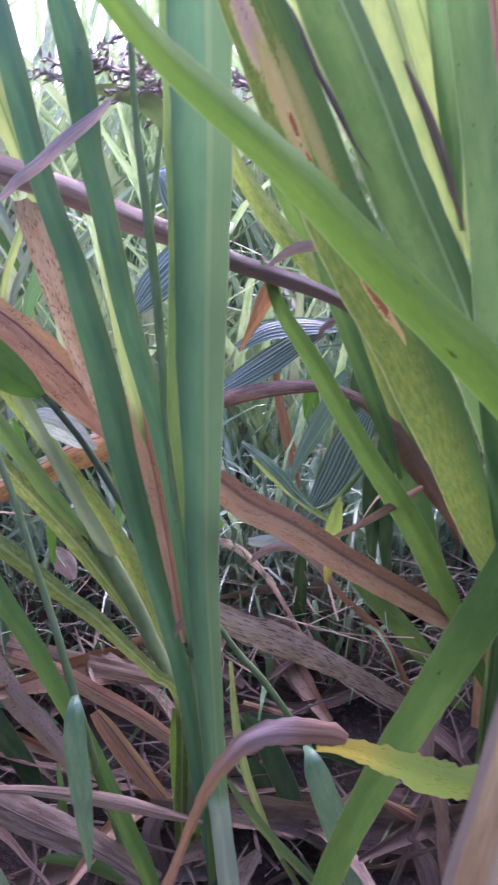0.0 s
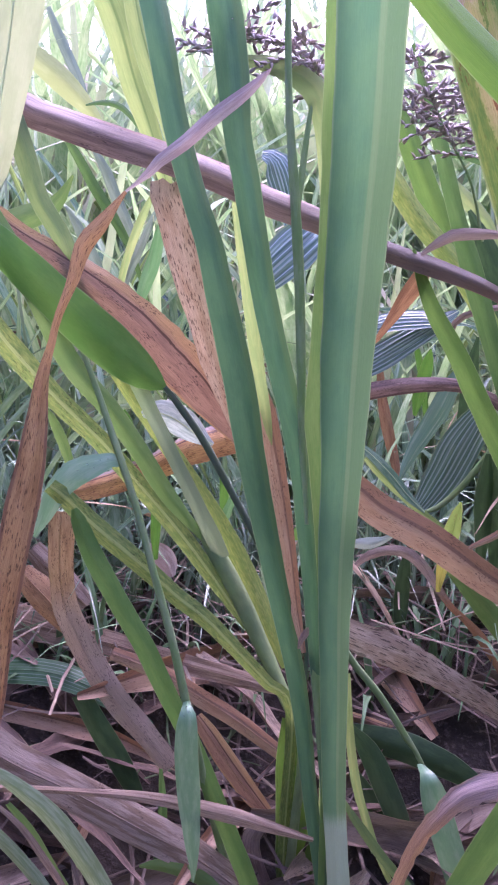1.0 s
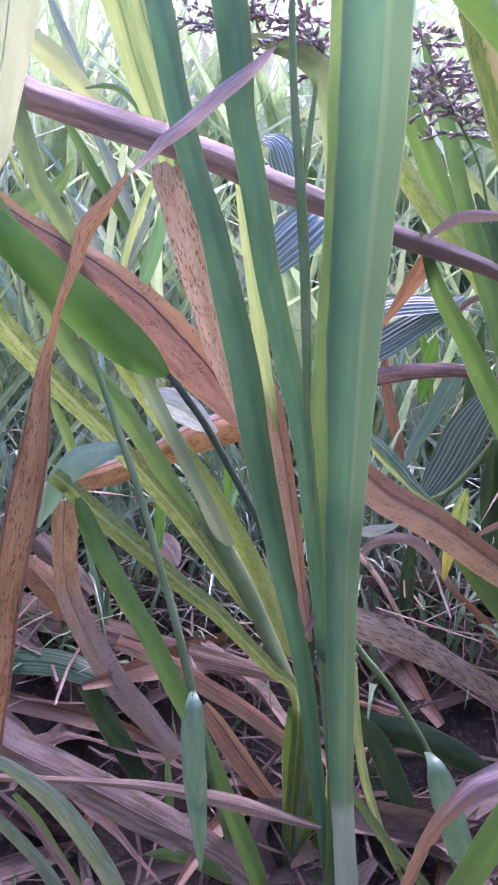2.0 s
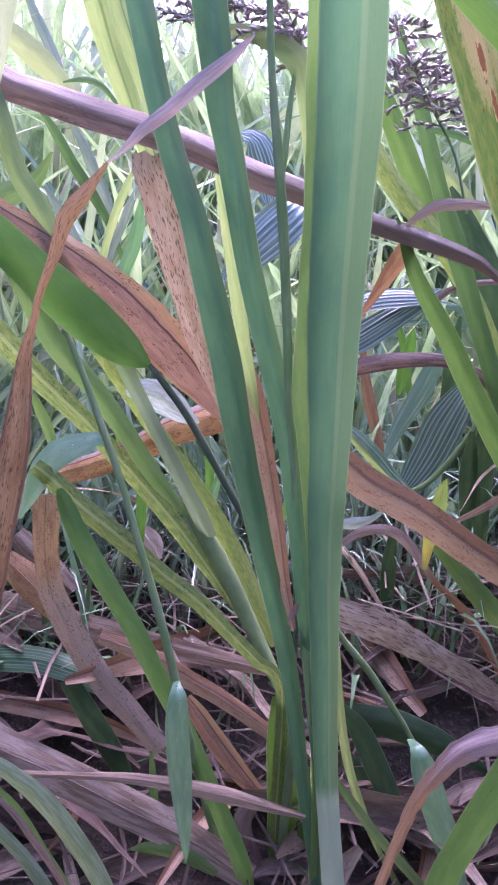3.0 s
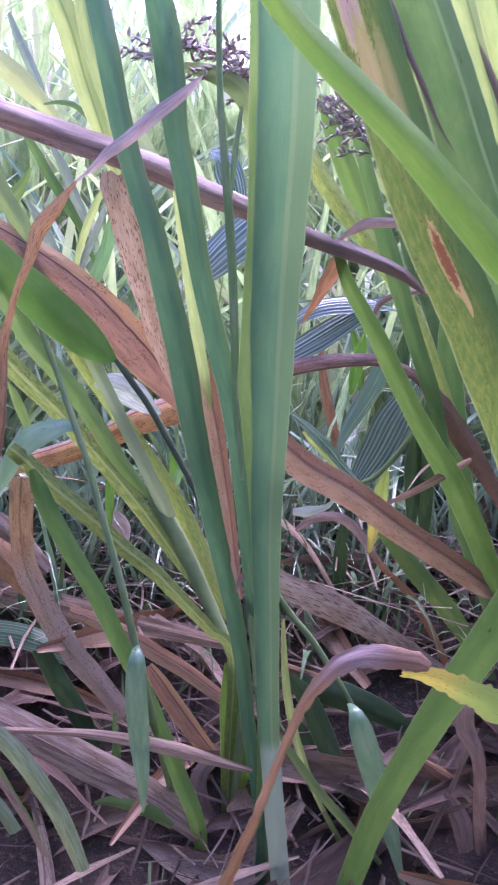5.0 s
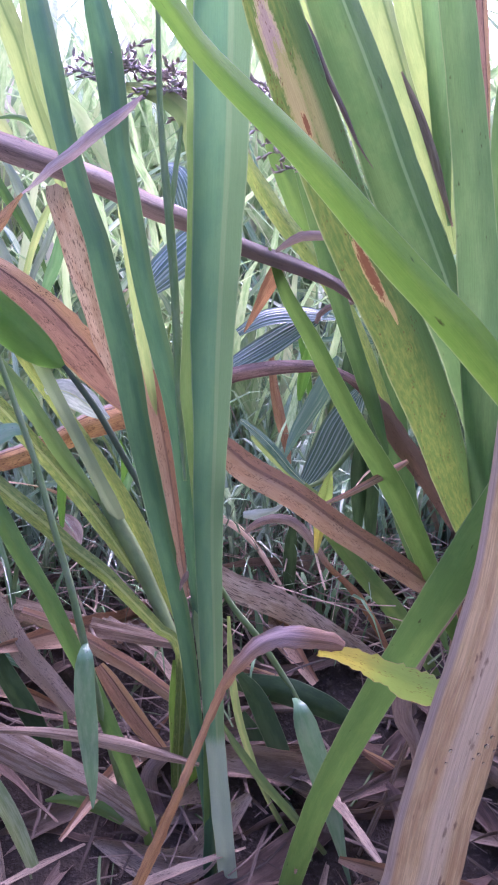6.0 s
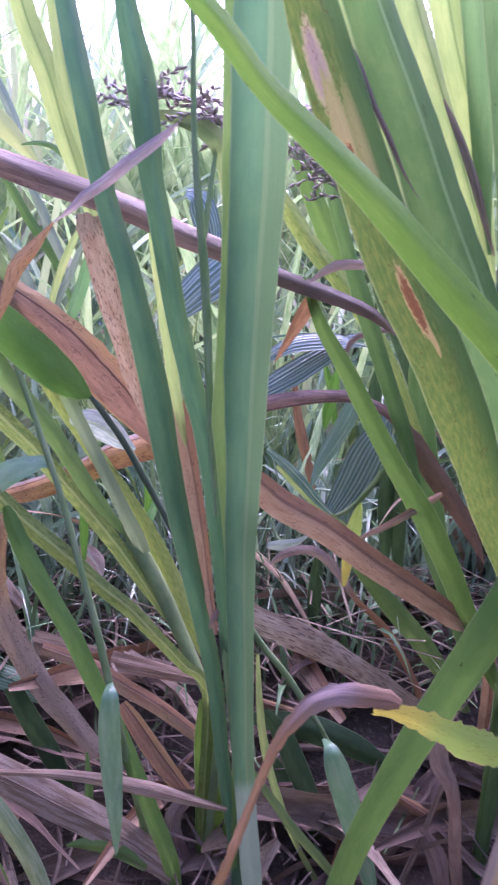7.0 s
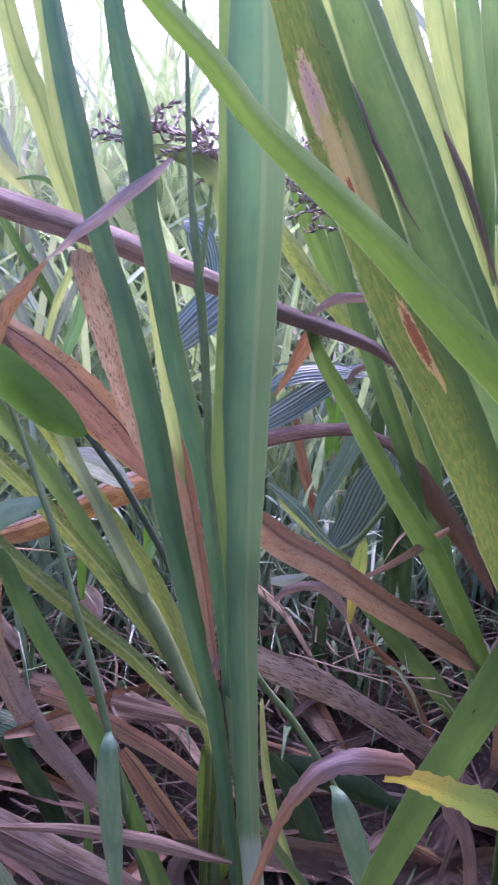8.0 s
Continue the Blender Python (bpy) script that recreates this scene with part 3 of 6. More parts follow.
blade(central, "leaf_blade", "yellow_green", [(-0.0450, 0.3850, 0.3950, 0.0021), (-0.0420, 0.3850, 0.3800, 0.0050), (-0.0380, 0.3830, 0.3570, 0.0065), (-0.0300, 0.3800, 0.3110, 0.0067), (-0.0240, 0.3760, 0.2830, 0.0045), (-0.0212, 0.3743, 0.2718, 0.0005)], 20, 10)
blade(central, "leaf_blade", "yellow_green", [(-0.052, 0.385, 0.448, 0.0024), (-0.033, 0.382, 0.448, 0.0077), (-0.017, 0.380, 0.443, 0.0113), (-0.007, 0.378, 0.432, 0.0114), (-0.002, 0.375, 0.401, 0.0079), (0.005, 0.368, 0.320, 0.0071), (0.012, 0.355, 0.221, 0.0054), (0.016, 0.343, 0.082, 0.0054), (0.021, 0.328, -0.058, 0.0060)], 18, 0)
blade(central, "flower_stalk", "stem_green", [(-0.030, 0.376, 0.541, 0.0011), (-0.027, 0.374, 0.510, 0.0020), (-0.025, 0.372, 0.485, 0.0025), (-0.024, 0.370, 0.461, 0.0028), (-0.022, 0.366, 0.429, 0.0034), (-0.018, 0.362, 0.395, 0.0044), (-0.014, 0.360, 0.360, 0.0048), (-0.011, 0.356, 0.322, 0.0044), (-0.009, 0.352, 0.291, 0.0037), (-0.004, 0.345, 0.242, 0.0022)], 40, 0)
blade(central, "flower_stalk", "stem_green", [(-0.011, 0.380, 0.433, 0.0015), (-0.013, 0.375, 0.417, 0.0027), (-0.015, 0.368, 0.398, 0.0030), (-0.016, 0.364, 0.386, 0.0020)], 40, 0)
blade(central, "dead_blade", "brown", [(-0.031, 0.385, 0.298, 0.0115), (-0.025, 0.380, 0.284, 0.0127), (-0.018, 0.375, 0.256, 0.0105), (-0.010, 0.365, 0.216, 0.0077), (-0.005, 0.360, 0.185, 0.0060), (0.000, 0.350, 0.164, 0.0024)], 15, 10, label="brown withered leaf base")
blade(central, "sheath", "stem_green", [(0.002, 0.356, 0.182, 0.0015), (0.003, 0.351, 0.177, 0.0036), (0.005, 0.345, 0.166, 0.0050), (0.007, 0.339, 0.147, 0.0044), (0.010, 0.334, 0.115, 0.0018)], 45, 0)
blade(central, "leaf_blade", "base_green", [(-0.005, 0.368, 0.106, 0.0046), (-0.001, 0.368, 0.075, 0.0161), (0.004, 0.368, 0.031, 0.0223), (0.009, 0.368, -0.041, 0.0242), (0.013, 0.368, -0.109, 0.0232)], 18, 0)
blade(left, "leaf_blade", "two_tone", [(-0.187, 0.430, 0.485, 0.0106), (-0.164, 0.420, 0.442, 0.0124), (-0.150, 0.410, 0.412, 0.0113), (-0.142, 0.405, 0.388, 0.0104), (-0.130, 0.402, 0.368, 0.0100), (-0.123, 0.402, 0.349, 0.0096), (-0.113, 0.401, 0.331, 0.0097), (-0.103, 0.400, 0.317, 0.0093), (-0.091, 0.399, 0.291, 0.0089), (-0.076, 0.399, 0.259, 0.0080), (-0.059, 0.396, 0.224, 0.0088), (-0.052, 0.398, 0.208, 0.0098), (-0.048, 0.400, 0.198, 0.0098), (-0.045, 0.402, 0.190, 0.0092)], 25, 12)
blade(left, "stem", "joint_stem", [(-0.062, 0.411, 0.219, 0.0026), (-0.057, 0.409, 0.210, 0.0072), (-0.052, 0.407, 0.198, 0.0099), (-0.036, 0.400, 0.171, 0.0106), (-0.020, 0.390, 0.140, 0.0097), (-0.005, 0.375, 0.113, 0.0073), (0.005, 0.365, 0.091, 0.0059), (0.004, 0.365, 0.017, 0.0059), (0.002, 0.365, -0.058, 0.0060)], 45, 0, label="jointed green stem")
blade(left, "leaf_blade", "green", [(-0.166, 0.380, 0.396, 0.0086), (-0.149, 0.384, 0.363, 0.0100), (-0.138, 0.387, 0.337, 0.0110), (-0.126, 0.391, 0.308, 0.0114), (-0.106, 0.395, 0.281, 0.0110), (-0.091, 0.399, 0.256, 0.0104), (-0.075, 0.402, 0.228, 0.0095), (-0.052, 0.406, 0.196, 0.0023)], 25, -10)
blade(left, "leaf_blade", "deep_green", [(-0.170, 0.378, 0.379, 0.0128), (-0.154, 0.380, 0.366, 0.0167), (-0.139, 0.384, 0.350, 0.0199), (-0.119, 0.388, 0.330, 0.0233), (-0.100, 0.392, 0.312, 0.0235), (-0.087, 0.394, 0.301, 0.0163), (-0.080, 0.395, 0.296, 0.0076), (-0.077, 0.396, 0.294, 0.0018)], 14, 0, label="smooth deep green leaf with blunt tip")
blade(left, "hairy_stem", "stem_dark", [(-0.078, 0.396, 0.295, 0.0026), (-0.068, 0.400, 0.280, 0.0039), (-0.057, 0.402, 0.263, 0.0043), (-0.037, 0.402, 0.226, 0.0041), (-0.018, 0.400, 0.192, 0.0039), (0.005, 0.385, 0.166, 0.0032), (0.003, 0.379, 0.054, 0.0032), (0.002, 0.372, -0.058, 0.0060)], 45, 0, label="thin hairy dark stem")
blade(left, "leaf_blade", "mottled", [(-0.180, 0.390, 0.350, 0.0109), (-0.163, 0.395, 0.320, 0.0130), (-0.151, 0.398, 0.303, 0.0134), (-0.136, 0.400, 0.284, 0.0125), (-0.115, 0.403, 0.261, 0.0116), (-0.097, 0.405, 0.238, 0.0107), (-0.075, 0.404, 0.211, 0.0110), (-0.055, 0.402, 0.184, 0.0102), (-0.040, 0.400, 0.162, 0.0073), (-0.030, 0.395, 0.148, 0.0023)], 22, 10)
blade(left, "leaf_blade", "mottled_yellow", [(-0.130, 0.420, 0.328, 0.0021), (-0.116, 0.420, 0.312, 0.0073), (-0.100, 0.420, 0.285, 0.0082), (-0.069, 0.420, 0.239, 0.0101), (-0.046, 0.417, 0.203, 0.0127), (-0.029, 0.412, 0.173, 0.0129), (-0.016, 0.400, 0.149, 0.0098), (-0.006, 0.390, 0.124, 0.0024)], 20, -10)
blade(left, "leaf_blade", "mottled", [(-0.134, 0.368, 0.248, 0.0085), (-0.126, 0.369, 0.240, 0.0103), (-0.113, 0.370, 0.225, 0.0117), (-0.089, 0.370, 0.203, 0.0114), (-0.070, 0.370, 0.184, 0.0104), (-0.052, 0.369, 0.169, 0.0099), (-0.033, 0.368, 0.148, 0.0088), (-0.017, 0.367, 0.130, 0.0077), (-0.003, 0.365, 0.113, 0.0068), (-0.002, 0.365, 0.028, 0.0068), (-0.001, 0.365, -0.058, 0.0060)], 24, 8)
blade(left, "leaf_blade", "slant_green", [(-0.122, 0.368, 0.236, 0.0032), (-0.119, 0.367, 0.228, 0.0087), (-0.113, 0.365, 0.212, 0.0108), (-0.100, 0.362, 0.186, 0.0113), (-0.085, 0.359, 0.158, 0.0112), (-0.073, 0.357, 0.130, 0.0109), (-0.060, 0.356, 0.100, 0.0105), (-0.048, 0.353, 0.070, 0.0104), (-0.035, 0.348, 0.036, 0.0106), (-0.022, 0.343, 0.001, 0.0108), (-0.017, 0.349, -0.034, 0.0088), (-0.009, 0.357, -0.058, 0.0060)], 24, -12)
blade(left, "folded_leaf", "limp_green", [(-0.097, 0.379, 0.258, 0.0041), (-0.103, 0.378, 0.260, 0.0075), (-0.111, 0.376, 0.258, 0.0115), (-0.122, 0.374, 0.254, 0.0150), (-0.132, 0.372, 0.244, 0.0133), (-0.138, 0.371, 0.231, 0.0087), (-0.144, 0.370, 0.218, 0.0015)], 10, 15, label="pale dewy leaf folded over")
blade(left, "hairy_stem", "stem_green", [(-0.125, 0.400, 0.323, 0.0023), (-0.113, 0.390, 0.296, 0.0032), (-0.101, 0.379, 0.266, 0.0038), (-0.091, 0.372, 0.238, 0.0038), (-0.081, 0.364, 0.203, 0.0041), (-0.071, 0.357, 0.168, 0.0045), (-0.062, 0.353, 0.127, 0.0049), (-0.044, 0.357, 0.034, 0.0049), (-0.022, 0.361, -0.058, 0.0060)], 45, 0)
blade(left, "hanging_leaf", "limp_green", [(-0.062, 0.353, 0.130, 0.0028), (-0.062, 0.348, 0.131, 0.0045), (-0.061, 0.343, 0.131, 0.0075), (-0.061, 0.340, 0.124, 0.0111), (-0.061, 0.338, 0.104, 0.0130), (-0.059, 0.336, 0.075, 0.0124), (-0.057, 0.333, 0.050, 0.0088), (-0.056, 0.332, 0.032, 0.0045), (-0.056, 0.331, 0.021, 0.0010)], 12, 0, label="pale green leaf hanging limp with a wet glint")
blade(left, "leaf_blade", "light_green", [(-0.139, 0.450, 0.588, 0.0076), (-0.121, 0.440, 0.509, 0.0134), (-0.105, 0.430, 0.470, 0.0147), (-0.097, 0.425, 0.445, 0.0138), (-0.088, 0.420, 0.421, 0.0106), (-0.081, 0.418, 0.401, 0.0073), (-0.072, 0.415, 0.370, 0.0052), (-0.059, 0.410, 0.328, 0.0021)], 24, 14)
blade(left, "leaf_blade", "light_green", [(-0.115, 0.440, 0.584, 0.0065), (-0.100, 0.430, 0.507, 0.0089), (-0.093, 0.420, 0.469, 0.0101), (-0.085, 0.415, 0.444, 0.0102), (-0.078, 0.412, 0.425, 0.0082), (-0.073, 0.410, 0.407, 0.0055), (-0.066, 0.408, 0.379, 0.0020)], 20, -14)
blade(near_left, "leaf_blade", "pale_blade", [(-0.129, 0.380, 0.525, 0.0253), (-0.134, 0.380, 0.497, 0.0243), (-0.139, 0.380, 0.472, 0.0231), (-0.144, 0.380, 0.447, 0.0213), (-0.150, 0.380, 0.423, 0.0188), (-0.156, 0.380, 0.401, 0.0168), (-0.172, 0.380, 0.357, 0.0126), (-0.235, 0.375, 0.120, 0.0100), (-0.250, 0.370, -0.030, 0.0080)], 22, 10, rib=True)
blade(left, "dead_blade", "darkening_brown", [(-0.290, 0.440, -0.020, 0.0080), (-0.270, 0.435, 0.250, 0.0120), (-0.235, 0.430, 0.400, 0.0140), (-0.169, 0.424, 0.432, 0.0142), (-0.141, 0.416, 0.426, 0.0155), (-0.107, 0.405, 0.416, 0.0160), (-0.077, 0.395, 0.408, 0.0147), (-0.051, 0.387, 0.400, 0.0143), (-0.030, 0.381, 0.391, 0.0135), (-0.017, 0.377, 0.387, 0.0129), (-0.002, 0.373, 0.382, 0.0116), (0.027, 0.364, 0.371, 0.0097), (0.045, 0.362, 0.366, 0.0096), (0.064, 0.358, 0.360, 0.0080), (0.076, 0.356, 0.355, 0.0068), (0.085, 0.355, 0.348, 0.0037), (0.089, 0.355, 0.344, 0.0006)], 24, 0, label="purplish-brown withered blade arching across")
blade(left, "dead_tip", "orange_brown", [(0.044, 0.364, 0.364, 0.0056), (0.043, 0.366, 0.359, 0.0081), (0.040, 0.375, 0.349, 0.0084), (0.036, 0.390, 0.334, 0.0050), (0.033, 0.400, 0.324, 0.0028), (0.031, 0.405, 0.318, 0.0007)], 25, 0, label="orange-brown torn leaf strip")
blade(left, "dead_tip", "mauve", [(0.041, 0.363, 0.370, 0.0015), (0.048, 0.364, 0.375, 0.0041), (0.055, 0.365, 0.379, 0.0056), (0.065, 0.366, 0.380, 0.0056), (0.075, 0.368, 0.380, 0.0044), (0.085, 0.369, 0.379, 0.0026), (0.089, 0.370, 0.379, 0.0005)], 20, 0)
blade(left, "dead_blade", "tan_spotted", [(-0.076, 0.385, 0.397, 0.0150), (-0.076, 0.385, 0.392, 0.0161), (-0.072, 0.386, 0.381, 0.0169), (-0.066, 0.387, 0.358, 0.0163), (-0.059, 0.388, 0.333, 0.0134), (-0.053, 0.390, 0.310, 0.0115), (-0.044, 0.390, 0.286, 0.0070), (-0.039, 0.390, 0.270, 0.0018)], 10, -8, jagged=True, label="tan spotted dead leaf with a frayed cut end")
blade(left, "dead_blade", "rust_brown", [(-0.181, 0.405, 0.391, 0.0125), (-0.166, 0.404, 0.378, 0.0137), (-0.150, 0.402, 0.367, 0.0150), (-0.129, 0.401, 0.355, 0.0174), (-0.112, 0.400, 0.344, 0.0198), (-0.093, 0.400, 0.329, 0.0230), (-0.076, 0.400, 0.311, 0.0258), (-0.062, 0.400, 0.296, 0.0238), (-0.048, 0.400, 0.279, 0.0170), (-0.037, 0.395, 0.268, 0.0103), (-0.022, 0.390, 0.244, 0.0024)], 16, 12, label="rust-brown withered leaf with split edge")
blade(left, "dead_blade", "burnt_tan", [(-0.161, 0.440, 0.203, 0.0083), (-0.143, 0.438, 0.213, 0.0124), (-0.118, 0.435, 0.222, 0.0157), (-0.090, 0.432, 0.235, 0.0168), (-0.070, 0.430, 0.247, 0.0186), (-0.053, 0.428, 0.254, 0.0204), (-0.034, 0.425, 0.261, 0.0203), (-0.021, 0.420, 0.261, 0.0149), (-0.014, 0.415, 0.255, 0.0026)], 20, -18)
blade(near_strand, "dead_blade", "strand_fading", [(-0.172, 0.305, -0.030, 0.0080), (-0.165, 0.310, 0.080, 0.0120), (-0.162, 0.320, 0.124, 0.0129), (-0.156, 0.320, 0.156, 0.0136), (-0.150, 0.322, 0.193, 0.0137), (-0.145, 0.324, 0.217, 0.0140), (-0.142, 0.325, 0.231, 0.0144), (-0.139, 0.326, 0.245, 0.0147), (-0.136, 0.328, 0.258, 0.0146), (-0.133, 0.330, 0.271, 0.0135), (-0.131, 0.331, 0.281, 0.0119), (-0.129, 0.334, 0.295, 0.0096), (-0.127, 0.337, 0.310, 0.0066), (-0.125, 0.339, 0.319, 0.0046), (-0.122, 0.341, 0.329, 0.0034), (-0.120, 0.343, 0.338, 0.0034), (-0.116, 0.345, 0.348, 0.0041), (-0.113, 0.347, 0.355, 0.0053), (-0.111, 0.349, 0.363, 0.0065), (-0.108, 0.351, 0.371, 0.0079), (-0.101, 0.353, 0.379, 0.0065), (-0.095, 0.356, 0.387, 0.0031), (-0.091, 0.357, 0.392, 0.0014)], 26, 10, label="dead blade, freckled tan below and orange above")
blade(near_strand, "dead_tip", "lilac_tip", [(-0.091, 0.357, 0.392, 0.0011), (-0.087, 0.356, 0.395, 0.0015), (-0.082, 0.355, 0.399, 0.0034), (-0.076, 0.353, 0.405, 0.0050), (-0.066, 0.352, 0.412, 0.0059), (-0.053, 0.351, 0.423, 0.0062), (-0.042, 0.350, 0.431, 0.0052), (-0.035, 0.350, 0.437, 0.0032), (-0.031, 0.350, 0.441, 0.0007)], 22, 14, label="papery lilac tip beyond the twist")
blade(right, "dead_blade", "brown", [(0.008, 0.348, 0.267, 0.0097), (0.019, 0.348, 0.260, 0.0142), (0.032, 0.350, 0.248, 0.0172), (0.061, 0.353, 0.231, 0.0168), (0.093, 0.362, 0.206, 0.0169), (0.129, 0.375, 0.179, 0.0163), (0.163, 0.390, 0.152, 0.0149), (0.197, 0.400, 0.124, 0.0106), (0.225, 0.438, -0.001, 0.0096), (0.212, 0.398, -0.058, 0.0060)], 18, 0, label="brown withered leaf leaning outwards")
blade(right, "dead_blade", "mould_specked", [(0.016, 0.397, 0.157, 0.0131), (0.033, 0.396, 0.145, 0.0176), (0.051, 0.396, 0.137, 0.0199), (0.071, 0.400, 0.125, 0.0203), (0.103, 0.408, 0.102, 0.0163), (0.138, 0.419, 0.074, 0.0129), (0.181, 0.430, 0.034, 0.0064), (0.192, 0.411, -0.020, 0.0064), (0.196, 0.385, -0.058, 0.0060)], 12, 6, label="grey-brown dead leaf with black mould specks")
blade(right, "dead_blade", "arch_mauve", [(0.049, 0.476, 0.147, 0.0032), (0.058, 0.475, 0.156, 0.0063), (0.073, 0.474, 0.161, 0.0071), (0.087, 0.474, 0.157, 0.0079), (0.101, 0.475, 0.143, 0.0072), (0.119, 0.475, 0.118, 0.0049), (0.132, 0.474, 0.106, 0.0049), (0.147, 0.471, 0.090, 0.0075), (0.164, 0.462, 0.064, 0.0058), (0.178, 0.450, 0.032, 0.0056), (0.184, 0.424, -0.013, 0.0056), (0.192, 0.392, -0.058, 0.0060)], 20, 0)
blade(right, "dead_blade", "violet_brown", [(0.012, 0.420, 0.279, 0.0059), (0.024, 0.420, 0.286, 0.0096), (0.037, 0.420, 0.290, 0.0100), (0.059, 0.420, 0.294, 0.0092), (0.082, 0.420, 0.295, 0.0078), (0.098, 0.420, 0.291, 0.0060), (0.113, 0.421, 0.283, 0.0076), (0.127, 0.423, 0.270, 0.0115), (0.143, 0.425, 0.250, 0.0145), (0.163, 0.428, 0.225, 0.0137), (0.186, 0.430, 0.193, 0.0083), (0.197, 0.430, 0.173, 0.0017)], 20, 0)
blade(right, "dead_tip", "brown", [(0.0780, 0.3600, 0.2200, 0.0007), (0.0860, 0.3630, 0.2230, 0.0025), (0.0980, 0.3680, 0.2260, 0.0039), (0.1160, 0.3780, 0.2310, 0.0052), (0.1330, 0.3880, 0.2360, 0.0052), (0.1430, 0.3930, 0.2400, 0.0028)], 22, 0, label="short pointed dried leaf tip")
blade(near_strip, "dead_blade", "strip_mauve", [(-0.029, 0.145, 0.144, 0.0033), (-0.022, 0.146, 0.171, 0.0036), (-0.016, 0.147, 0.188, 0.0040), (-0.008, 0.150, 0.210, 0.0030), (-0.004, 0.154, 0.219, 0.0028), (-0.000, 0.158, 0.228, 0.0026), (0.007, 0.163, 0.243, 0.0038), (0.016, 0.166, 0.253, 0.0061), (0.025, 0.168, 0.256, 0.0073), (0.035, 0.170, 0.254, 0.0074), (0.044, 0.171, 0.252, 0.0063), (0.048, 0.171, 0.250, 0.0035)], 24, -12, label="dry drooping blade, orange-brown below and mauve above")
blade(near_strip, "living_strip", "yellow_tip", [(0.039, 0.171, 0.248, 0.0035), (0.045, 0.172, 0.247, 0.0051), (0.052, 0.173, 0.244, 0.0068), (0.065, 0.176, 0.236, 0.0094), (0.078, 0.178, 0.228, 0.0122), (0.090, 0.180, 0.223, 0.0124), (0.103, 0.182, 0.218, 0.0109), (0.122, 0.186, 0.209, 0.0081), (0.151, 0.190, 0.194, 0.0070), (0.200, 0.200, 0.100, 0.0100), (0.215, 0.210, 0.000, 0.0080)], 12, 8, jagged=True, label="ragged yellow-green remnant of blade")
blade(near_stalk, "dead_blade", "tan_stalk", [(0.067, 0.122, 0.411, 0.0086), (0.069, 0.120, 0.381, 0.0122), (0.070, 0.116, 0.356, 0.0148), (0.070, 0.112, 0.329, 0.0166), (0.068, 0.108, 0.303, 0.0181), (0.062, 0.104, 0.270, 0.0195), (0.058, 0.101, 0.246, 0.0204), (0.056, 0.099, 0.225, 0.0211), (0.053, 0.097, 0.192, 0.0207), (0.070, 0.120, 0.050, 0.0200), (0.075, 0.125, -0.030, 0.0160)], 14, 4, label="pale tan dry blade, folded, wet in spots")
blade(right, "leaf_blade", "spotted_yellow", [(0.004, 0.268, 0.501, 0.0142), (0.014, 0.271, 0.482, 0.0193), (0.023, 0.275, 0.463, 0.0223), (0.033, 0.280, 0.445, 0.0241), (0.044, 0.285, 0.425, 0.0251), (0.057, 0.290, 0.401, 0.0263), (0.073, 0.296, 0.375, 0.0276), (0.093, 0.303, 0.347, 0.0279), (0.114, 0.312, 0.314, 0.0288), (0.132, 0.322, 0.284, 0.0264), (0.151, 0.335, 0.250, 0.0235), (0.172, 0.345, 0.213, 0.0200), (0.188, 0.350, 0.179, 0.0143), (0.192, 0.353, 0.061, 0.0100), (0.196, 0.356, -0.058, 0.0060)], 12, 6, label="yellowing green blade with rust blotches")
blade(front_right, "leaf_blade", "bright_green", [(-0.045, 0.185, 0.473, 0.0057), (-0.033, 0.186, 0.459, 0.0072), (-0.019, 0.188, 0.447, 0.0080), (-0.010, 0.189, 0.437, 0.0087), (0.002, 0.190, 0.427, 0.0098), (0.017, 0.191, 0.416, 0.0109), (0.032, 0.193, 0.404, 0.0122), (0.048, 0.196, 0.390, 0.0136), (0.067, 0.200, 0.374, 0.0151), (0.087, 0.204, 0.358, 0.0166), (0.110, 0.210, 0.338, 0.0180), (0.143, 0.220, 0.310, 0.0181), (0.183, 0.230, 0.271, 0.0148), (0.270, 0.250, 0.120, 0.0140), (0.285, 0.260, -0.030, 0.0100)], 16, -10, label="bright green blade slanting across")
blade(right, "leaf_blade", "mid_green", [(0.027, 0.305, 0.528, 0.0135), (0.041, 0.306, 0.502, 0.0215), (0.054, 0.308, 0.479, 0.0256), (0.066, 0.310, 0.459, 0.0284), (0.079, 0.313, 0.437, 0.0299), (0.092, 0.317, 0.414, 0.0311), (0.108, 0.322, 0.389, 0.0312), (0.125, 0.328, 0.362, 0.0297), (0.142, 0.333, 0.332, 0.0261), (0.157, 0.338, 0.300, 0.0222), (0.171, 0.342, 0.265, 0.0165), (0.182, 0.345, 0.228, 0.0137), (0.187, 0.349, 0.085, 0.0100), (0.194, 0.355, -0.058, 0.0060)], 26, -6, label="broad folded green blade with pale midrib")
blade(right, "dead_blade", "dark_purple", [(0.026, 0.278, 0.471, 0.0011), (0.032, 0.280, 0.467, 0.0024), (0.039, 0.283, 0.459, 0.0030), (0.047, 0.285, 0.446, 0.0025), (0.056, 0.287, 0.433, 0.0027), (0.064, 0.290, 0.421, 0.0013), (0.072, 0.292, 0.412, 0.0004)], 24, 0)
blade(right, "leaf_blade", "yellow_green", [(0.030, 0.325, 0.511, 0.0098), (0.041, 0.325, 0.488, 0.0110), (0.051, 0.326, 0.469, 0.0093), (0.062, 0.328, 0.447, 0.0069), (0.079, 0.330, 0.416, 0.0066), (0.096, 0.335, 0.382, 0.0023)], 20, 10)
